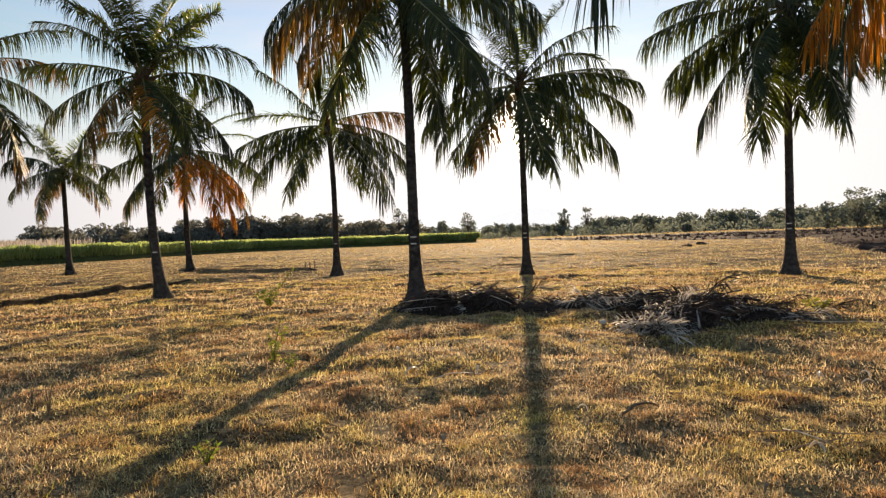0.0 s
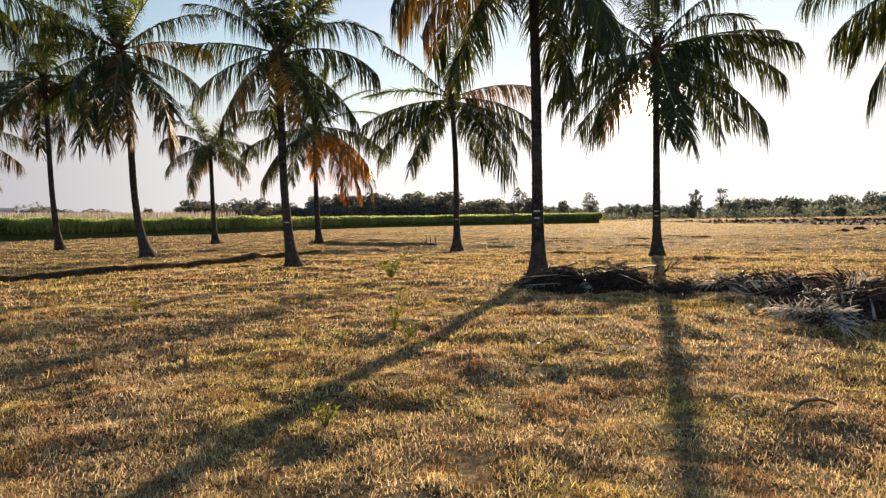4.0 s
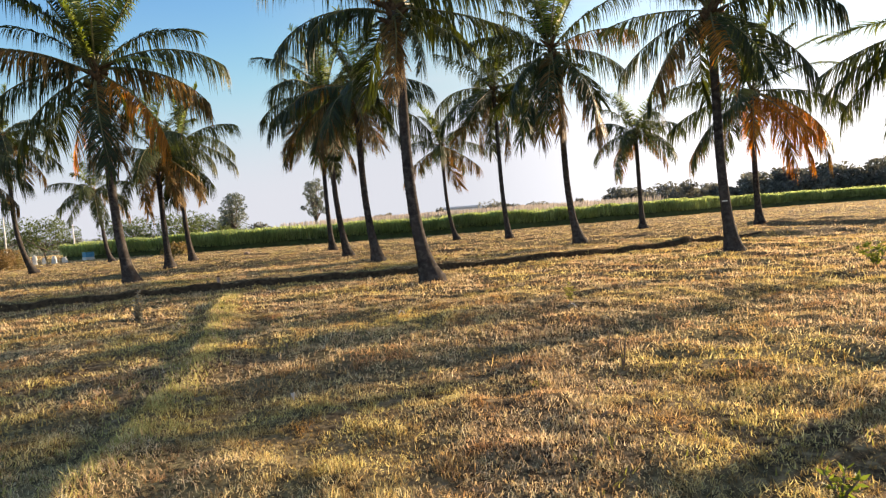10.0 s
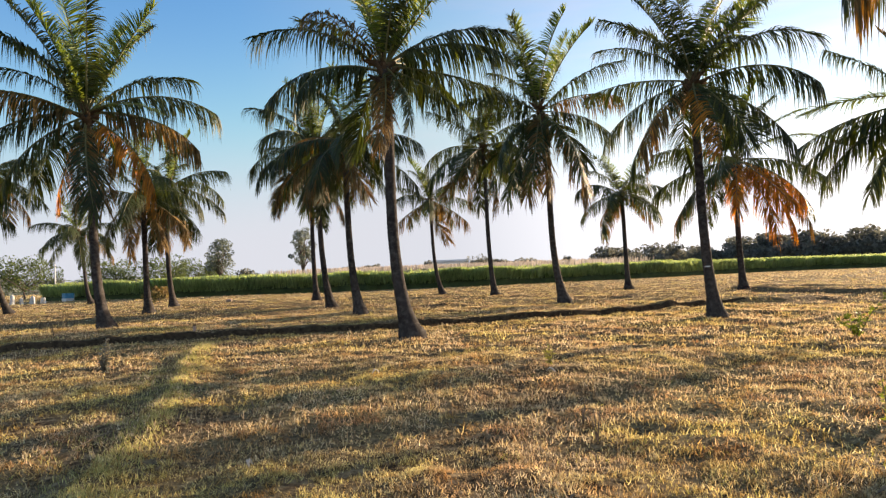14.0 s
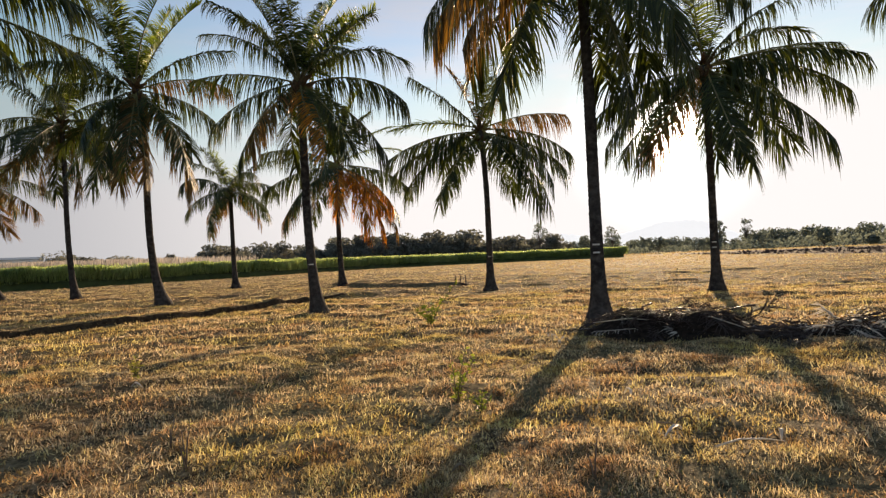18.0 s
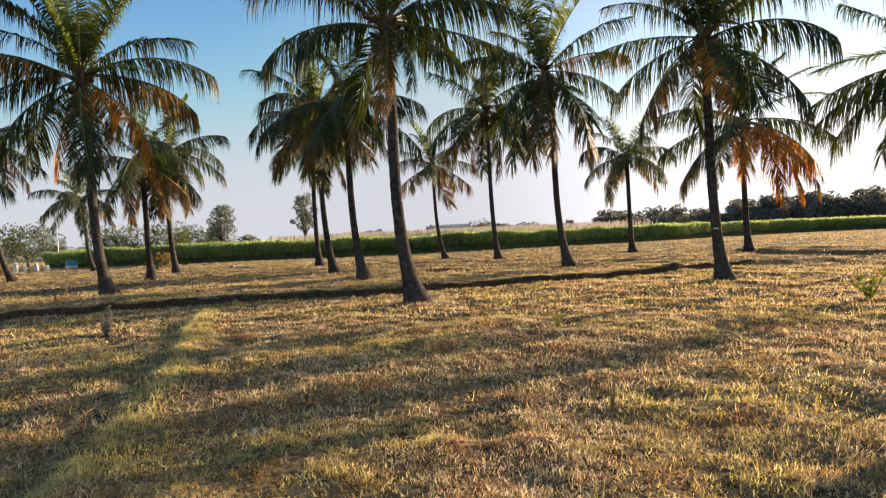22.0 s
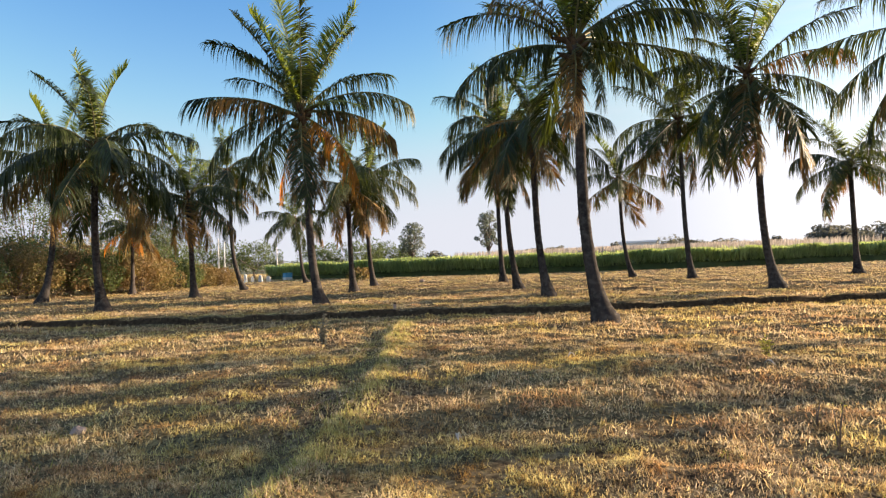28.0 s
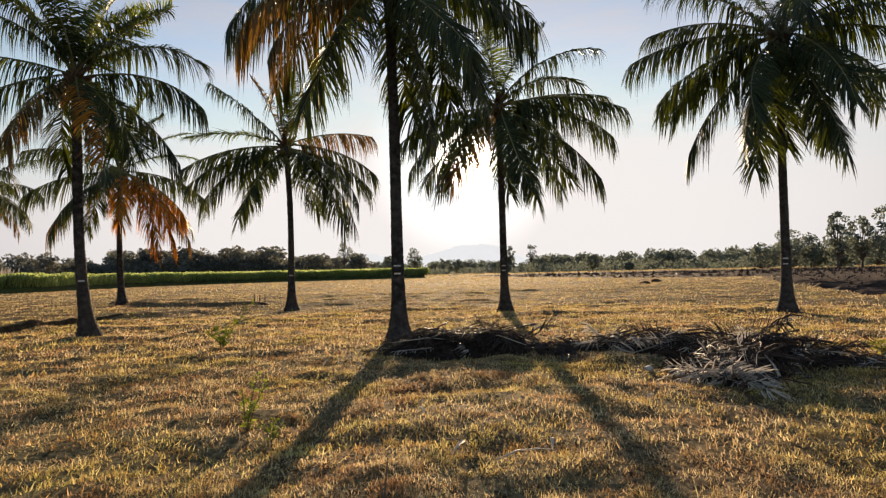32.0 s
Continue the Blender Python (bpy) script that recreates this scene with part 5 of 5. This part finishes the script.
def plant(name, label, at, stems, leaf, count, seed, mat):
    """stems: (dx, dy, height) of each stem's tip."""
    rng = np.random.default_rng(seed)
    root = thing(name, label, name.replace("_", " "), at=(at[0], at[1], float(height(np.array(at[0]), np.array(at[1])))))
    for dx, dy, h in stems:
        line = [(0, 0, -0.05), (dx * 0.35, dy * 0.35, h * 0.45), (dx, dy, h)]
        v, f = tube(line, [0.009, 0.007, 0.003], 5)
        part("stem", mesh_of("stem", v, f, [TWIG]), root)
        v, f = leaflets(rng, line, count, leaf)
        part("leaves", mesh_of("leaves", v, f, [mat]), root)
    return root


plant("sapling", "thin leaning sapling with a tuft of green leaves at its foot", (-4.6, 15.35), [(0.62, 0.1, 0.95), (0.12, -0.1, 0.45), (-0.18, 0.1, 0.42), (-0.3, -0.1, 0.35), (0.02, 0.1, 0.5)], 0.11, 46, 1, YOUNG)
plant("sapling", "slender upright sapling with sparse green leaves", (-2.5, 8.35), [(0.12, 0.05, 0.62), (0.22, 0.0, 0.5), (-0.05, 0.05, 0.42), (0.1, -0.12, 0.3)], 0.06, 44, 2, YOUNG)
plant("weed", "low bright yellow-green weed in dry grass", (-2.2, 8.1), [(0.1, 0, 0.16), (-0.1, 0.05, 0.14), (0, 0.1, 0.18)], 0.06, 30, 3, YOUNG)
plant("weed", "low bright yellow-green weed in dry grass", (-1.89, 4.52), [(0.08, 0, 0.14), (-0.08, 0.04, 0.12), (0, 0.08, 0.15)], 0.05, 30, 4, YOUNG)
plant("bush", "small dark green upright bush by the track", (-13.04, 4.11), [(0.02, 0.02, 0.62), (0.06, 0.06, 0.5), (-0.06, -0.03, 0.46), (0.05, -0.08, 0.36)], 0.08, 80, 5, HAZED_WOODS)
plant("weed", "small leafy green weed in the open field", (-7.25, 9.3), [(0.02, 0.0, 0.34), (0.08, 0.03, 0.25), (-0.08, 0.02, 0.22)], 0.07, 34, 6, GREEN_GRASS)
plant("weed", "dry brown weed stalk standing in the grass", (-1.12, 6.2), [(0.03, 0.0, 0.3), (-0.04, 0.02, 0.16)], 0.025, 14, 7, SCRUB)
plant("weed", "dry brown weed stalk standing in the grass", (-4.68, 6.68), [(0.05, 0.0, 0.28), (-0.03, 0.05, 0.18)], 0.03, 12, 8, SCRUB)
plant("weed", "tall straggly weed with pale flower heads", (-4.1, 6.1), [(0.05, 0.0, 0.36), (-0.06, 0.05, 0.28), (0.0, -0.06, 0.2)], 0.03, 16, 9, GREEN_GRASS)
plant("weed", "green weed clump growing beside the leaf heap", (3.0, 8.7), [(0.06, 0, 0.12), (-0.06, 0.05, 0.1), (0, 0.06, 0.13)], 0.05, 22, 10, GREEN_GRASS)
plant("weed", "green weed clump growing beside the leaf heap", (6.5, 10.9), [(0.2, 0, 0.22), (-0.2, 0.05, 0.2), (0, 0.2, 0.24), (0.3, 0.1, 0.18)], 0.12, 30, 11, GREEN_GRASS)
rng = np.random.default_rng(44)
for i in range(26):
    x, y = -20.0 - rng.uniform(0, 24), rng.uniform(-6, 9)
    plant("weed", "dry upright weed stalk on the far side of the bund", (x, y), [(rng.normal(0, 0.08), rng.normal(0, 0.08), rng.uniform(0.35, 0.7)), (rng.normal(0, 0.12), rng.normal(0, 0.12), rng.uniform(0.2, 0.45))], 0.05, 14, 60 + i, SCRUB if i % 3 else GREEN_GRASS)

post = thing("marker_post", "short pale concrete marker post with a dark top", "post", at=(-18.55, 7.5, 0.0))
v, f = tube([(0, 0, -0.3), (0, 0, 0.19), (0, 0, 0.21)], [0.05, 0.047, 0.04], 10)
part("shaft", mesh_of("shaft", v, f, [STONE]), post)
v, f = tube([(0.01, 0, 0.2), (0.01, 0, 0.235), (0.01, 0, 0.25)], [0.044, 0.046, 0.022], 10)
part("cap", mesh_of("cap", v, f, [FIBRE]), post, "dark weathered cap")

stump = thing("earth_mound", "dark low earth mound with three upright pegs", "mound", at=(-7.6, 32.2, -DROP))
a, b = np.meshgrid(np.linspace(0, 2 * np.pi, 21)[:-1], np.linspace(0, 1, 6), indexing="ij")
px, py = 0.85 * b * np.cos(a), 0.6 * b * np.sin(a)
pz = 0.3 * (1 - b ** 2) * (1 + 0.6 * smooth_noise(px * 3, py * 3, 8, 0.7)) - 0.05
i, j = np.meshgrid(np.arange(20), np.arange(5), indexing="ij")
kk, k2 = (i * 6 + j).ravel(), (((i + 1) % 20) * 6 + j).ravel()
part("mound", mesh_of("mound", np.stack([px, py, pz], -1), np.stack([kk, kk + 1, k2 + 1, k2], -1), [PLOUGHED], None, True), stump)
for x, h in ((-0.05, 0.62), (0.2, 0.58), (0.45, 0.6)):
    v, f = tube([(x, 0, -0.1), (x + 0.01, 0.01, h * 0.6), (x + 0.015, 0.0, h)], [0.032, 0.03, 0.026], 6)
    part("peg", mesh_of("peg", v, f, [TWIG]), stump, "grey wooden peg")


def stick(label, a, b, r, mat, sag=0.02, lift=0.03):
    a, b = np.array(a, float), np.array(b, float)
    p = [np.array([*(a + (b - a) * s), 0]) for s in (0, 0.35, 0.7, 1.0)]
    for n, q in enumerate(p):
        q[2] = float(height(np.array(q[0]), np.array(q[1]))) + lift + (sag if n in (1, 2) else 0)
    c = p[0].copy()
    v, f = tube([q - c for q in p], [r, r * 0.95, r * 0.8, r * 0.35], 6)
    ob = new("stick", mesh_of("stick", v, f, [mat]))
    ob.location = c
    tagged(ob, label, "stick", "sticks lying in the grass")


def dry_leaf(label, at, turn, long, wide, mat, seed, lift=0.05):
    rng = np.random.default_rng(seed)
    n = 7
    s = np.linspace(-0.5, 0.5, n)
    w = wide * np.sin(np.pi * (s + 0.56) / 1.12) ** 0.8
    rise = 0.06 * np.cos(s * 3) + rng.normal(0, 0.004, n)
    rows = [np.stack([s * long, k * w, rise + abs(k) * wide * 0.5], -1) for k in (-0.5, 0, 0.5)]
    low = [r - np.array([0, 0, 0.006]) for r in rows]
    v = np.concatenate(rows + low)
    i = np.arange(n - 1)
    q = [np.stack([i + o, i + 1 + o, i + 1 + o + n, i + o + n], -1) for o in (0, n, 3 * n, 4 * n)]
    ob = new("dry_leaf", mesh_of("dry_leaf", v, np.concatenate(q), [mat], None, True))
    ob.matrix_basis = pose(at[0], at[1], float(height(np.array(at[0]), np.array(at[1]))) + lift, rng.normal(0, 18), rng.normal(0, 12), turn)
    tagged(ob, label, "dry leaf", "dry leaf pieces in the grass")


stick("pale bent stick lying across the grassy track", (-7.55, 2.7), (-8.2, 3.25), 0.007, DRYWOOD)
stick("long pale stick lying in the grass", (-0.25, 6.9), (0.28, 7.15), 0.008, BLEACHED)
stick("thin pale twig lying in the grass", (-0.72, 7.5), (-0.4, 7.38), 0.008, DRYWOOD)
stick("brown twig lying on the turf", (2.34, 4.9), (3.17, 4.6), 0.006, DRYWOOD)
stick("forked grey twig on the turf", (2.56, 4.9), (2.73, 4.48), 0.006, BLEACHED)
stick("curved brown twig beside dry litter", (2.28, 4.43), (2.9, 4.65), 0.006, DRYWOOD)
stick("thin dry frond rib across the grass", (5.5, 10.0), (7.0, 9.5), 0.01, BLEACHED)
stick("long dry rib reaching out of the leaf heap", (1.6, 13.9), (2.6, 14.6), 0.018, DRYWOOD, 0.1, 0.25)
dry_leaf("narrow bleached leaf strip standing out of the grass", (-0.52, 7.05), 62, 0.34, 0.03, BLEACHED, 1)
dry_leaf("small white leaf scrap in the grass", (-0.78, 8.25), 110, 0.16, 0.035, BLEACHED, 2)
dry_leaf("brown curled bark strip on the turf", (1.56, 5.3), 8, 0.34, 0.05, DRYWOOD, 3)
dry_leaf("pale upright leaf scrap by a stick", (0.25, 7.15), 80, 0.13, 0.03, BLEACHED, 4, 0.07)
dry_leaf("small pale leaf scrap in the grass", (-0.38, 7.4), 30, 0.2, 0.03, DRYWOOD, 5)
dry_leaf("pale leaf scrap among dry twigs", (2.5, 4.37), 100, 0.14, 0.04, BLEACHED, 6)
rng = np.random.default_rng(71)
for i in range(34):
    if i < 12:
        x, y = -1.75 + rng.normal(0, 0.35), 12.4 + rng.normal(0, 0.25)
    else:
        x, y = rng.uniform(-9, 6), rng.uniform(3.5, 11)
    dry_leaf("small pale scrap of dry leaf on the grass", (x, y), rng.uniform(0, 360), rng.uniform(0.07, 0.17), rng.uniform(0.02, 0.045), BLEACHED if i % 2 else DRYWOOD, 80 + i, 0.03)


def stone(label, at, size, seed, mat, flat=0.7):
    rng = np.random.default_rng(seed)
    bm = bmesh.new()
    bmesh.ops.create_icosphere(bm, subdivisions=2, radius=1.0)
    for q in bm.verts:
        q.co *= 1 + 0.28 * noise.noise(q.co * 1.4 + Vector((seed, 0, 0)))
        q.co = Vector((q.co.x * size, q.co.y * size * rng.uniform(0.99, 1.01) * 0.8, q.co.z * size * flat))
    me = bpy.data.meshes.new("stone")
    bm.to_mesh(me)
    bm.free()
    me.materials.append(mat)
    ob = new("stone", me)
    ob.matrix_basis = pose(at[0], at[1], float(height(np.array(at[0]), np.array(at[1]))) + size * flat * 0.55, 0, 0, seed * 50)
    tagged(ob, label, "stone")


stone("rounded pinkish field stone in the grass", (-8.15, 0.53), 0.085, 1, STONE)
stone("pale stone at the edge of the leaf heap", (2.6, 10.6), 0.075, 2, CONCRETE)
stone("pale stone in front of the leaf heap", (2.85, 10.2), 0.085, 3, CONCRETE)
stone("pale flat stone between the leaf heaps", (2.3, 13.3), 0.18, 4, CONCRETE, 0.4)
stone("pale boundary stone far across the field", (-43.6, 18.3), 0.2, 5, STONE)
stone("dark clod of earth in the stubble", (23.8, 57.2), 0.5, 6, PLOUGHED, 0.4)
stone("dark clod of earth in the stubble", (20.5, 52.0), 0.45, 7, PLOUGHED, 0.35)
tree("heap of cut brush beneath the palms", (-54.0, 16.6, 0), 1.3, 1.1, 300, SCRUB, 0.1, 0.1, 40, 14, 0.14, "", "brush_heap", 0.1)

# ---- far things beyond the field ----
for az, h, seed in ((-87.0, 7.2, 1), (-86.5, 7.0, 2), (-82.0, 5.4, 3)):
    x, y, _ = spot(az, 112)
    pole = thing("utility_pole", "slim pale concrete utility pole beyond the thicket", "pole", "utility poles", at=(x, y, 0))
    v, f = tube([(0, 0, -0.5), (0, 0, h * 0.5), (0, 0, h)], [0.14, 0.12, 0.09], 8)
    part("shaft", mesh_of("shaft", v, f, [CONCRETE]), pole)
    v, f = tube([(-0.55, 0, h - 0.35), (0, 0, h - 0.33), (0.55, 0, h - 0.35)], [0.04, 0.045, 0.04], 6)
    part("crossarm", mesh_of("crossarm", v, f, [TWIG]), pole)
    for k in (-0.45, 0.45):
        v, f = tube([(k, 0, h - 0.32), (k, 0, h - 0.22), (k, 0, h - 0.14)], [0.03, 0.05, 0.02], 6)
        part("insulator", mesh_of("insulator", v, f, [WHITEWASH]), pole)
a, b = np.array(spot(-85.2, 110)), np.array(spot(-82.2, 112))
line = [a + (b - a) * s + np.array([0, 0, 3.4 - 2.2 * s - 0.9 * math.sin(math.pi * s)]) for s in np.linspace(0, 1, 12)]
v, f = tube(line, [0.07] * 12, 5)
ob = new("cable", mesh_of("cable", v, f, [DRYWOOD]))
tagged(ob, "pale sagging cable strung beyond the thicket", "cable")
for az, w, h, seed in ((-87.6, 0.9, 1.0, 8), (-86.8, 0.8, 0.8, 1), (-86.1, 0.7, 0.9, 2), (-85.5, 0.6, 0.8, 3), (-84.9, 0.9, 1.1, 4), (-84.3, 0.6, 0.8, 5), (-83.6, 0.7, 0.9, 6), (-82.9, 0.6, 0.7, 7)):
    x, y, _ = spot(az, 76)
    bm = bmesh.new()
    bmesh.ops.create_cube(bm, size=1.0, matrix=Matrix.Translation((0, 0, h / 2 - 0.05)) @ Matrix.Diagonal((w * 0.5, w, h, 1)))
    top = [q for q in bm.verts if q.co.z > h / 2]
    for q in top:
        q.co.x *= 0.7
        q.co.y *= 0.72 + 0.2 * math.sin(seed)
    bmesh.ops.bevel(bm, geom=bm.edges[:], offset=0.09, segments=2, affect="EDGES")
    me = bpy.data.meshes.new("white_block")
    bm.to_mesh(me)
    bm.free()
    me.materials.append(WHITEWASH)
    ob = new("white_block", me)
    ob.matrix_basis = pose(x, y, 0, 0, 0, seed * 20)
    tagged(ob, "whitewashed masonry block beside the thicket", "stone block", "whitewashed blocks")

x, y, _ = spot(-81.2, 84)
cart = thing("blue_box", "blue sheet-metal box on a pale base at the cane edge", "box", at=(x, y, 0), turn=20)


def box(name, parent, size, at, mat, label="", bevel=0.02):
    bm = bmesh.new()
    bmesh.ops.create_cube(bm, size=1.0, matrix=Matrix.Translation(at) @ Matrix.Diagonal((*size, 1)))
    bmesh.ops.bevel(bm, geom=bm.edges[:], offset=bevel, segments=1, affect="EDGES")
    me = bpy.data.meshes.new(name)
    bm.to_mesh(me)
    bm.free()
    me.materials.append(mat)
    return part(name, me, parent, label)


box("base", cart, (0.8, 1.05, 0.36), (0, 0, 0.16), WHITEWASH, "pale base")
box("body", cart, (0.75, 1.0, 0.56), (0, 0, 0.62), BLUE)
box("roof", cart, (0.84, 1.1, 0.05), (0, 0, 0.92), BLUE)
box("side_panel", cart, (0.04, 0.36, 0.44), (-0.2, 0.69, 0.62), WHITEWASH, "pale side panel")

x, y, _ = spot(-48.5, 520)
mill = thing("factory_building", "long pale factory building far beyond the cane", "building", at=(x, y, 0), turn=48)
box("wall", mill, (30, 12, 13), (0, 0, 6.5), WHITEWASH)
bm = bmesh.new()
rows = [bm.verts.new(c) for c in ((-15.6, -6.6, 13), (15.6, -6.6, 13), (15.6, 0, 14.6), (-15.6, 0, 14.6), (-15.6, 6.6, 13), (15.6, 6.6, 13))]
for q in ((0, 1, 2, 3), (3, 2, 5, 4), (0, 3, 4), (1, 5, 2), (0, 4, 5, 1)):
    bm.faces.new([rows[n] for n in q])
me = bpy.data.meshes.new("roof")
bm.to_mesh(me)
bm.free()
me.materials.append(CONCRETE)
part("roof", me, mill, "grey sheet roof")
for k in range(6):
    box("window", mill, (2.2, 0.1, 1.6), (-12 + k * 4.8, -6.05, 10.4), BLUE, "dark band window")
for i, (az, dd, hh, sp) in enumerate([(-46.0, 215, 7.5, 5.0), (-45.3, 220, 7.0, 4.5), (-50.6, 200, 6.4, 2.0), (-41.6, 260, 6.8, 5.0), (-40.6, 265, 6.4, 4.5), (-37.6, 240, 7.2, 2.6), (-44.0, 300, 6.5, 6.0)]):
    tree("dark lone tree standing far beyond the cane", spot(az, dd), hh, sp, 400 + i, HAZED_WOODS, 0.15, 0.05, 40, 24, 0.4, "far lone trees")
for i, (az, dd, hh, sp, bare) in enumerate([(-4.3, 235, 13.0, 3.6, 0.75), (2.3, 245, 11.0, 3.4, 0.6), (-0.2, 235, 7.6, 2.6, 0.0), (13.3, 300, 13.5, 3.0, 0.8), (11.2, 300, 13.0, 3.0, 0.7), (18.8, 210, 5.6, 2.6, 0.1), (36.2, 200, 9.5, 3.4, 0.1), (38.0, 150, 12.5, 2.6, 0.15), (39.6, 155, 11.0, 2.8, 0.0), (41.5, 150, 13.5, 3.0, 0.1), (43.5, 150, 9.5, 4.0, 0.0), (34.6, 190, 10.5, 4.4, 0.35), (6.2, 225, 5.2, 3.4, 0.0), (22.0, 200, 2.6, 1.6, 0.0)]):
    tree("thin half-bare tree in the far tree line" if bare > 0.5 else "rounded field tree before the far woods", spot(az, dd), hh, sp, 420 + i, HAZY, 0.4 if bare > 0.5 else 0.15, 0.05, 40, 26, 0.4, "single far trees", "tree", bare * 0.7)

# clods over the ploughed field
rng = np.random.default_rng(90)
n = 16000
x, y = rng.uniform(4, 110, n), rng.uniform(4, 180, n)
keep = inside(x, y, PLOUGH) & (rng.random(n) < 30 / np.maximum(np.hypot(x, y), 30) + 0.3)
keep &= np.hypot(x, y) < 150
x, y = x[keep], y[keep]
s = rng.uniform(0.06, 0.2, len(x)) * np.maximum(1, np.hypot(x, y) / 60)
t = rng.uniform(0, 6.28, len(x))
z = height(x, y)
corner = []
for k in range(4):
    a = t + k * np.pi / 2
    corner.append(np.stack([x + np.cos(a) * s, y + np.sin(a) * s * 0.8, z - 0.1], -1))
corner.append(np.stack([x + rng.normal(0, 0.05, len(x)), y + rng.normal(0, 0.05, len(x)), z + s * rng.uniform(0.5, 1.1, len(x))], -1))
v = np.stack(corner, 1).reshape(-1, 3)
o = np.arange(len(x))[:, None] * 5
clods = new("clods", mesh_of("clods", v, np.concatenate([o + [[k, (k + 1) % 4, 4]] for k in range(4)]), [PLOUGHED]))
tagged(clods, "rough dark clods turned up by the plough", "clods", kind="stuff")
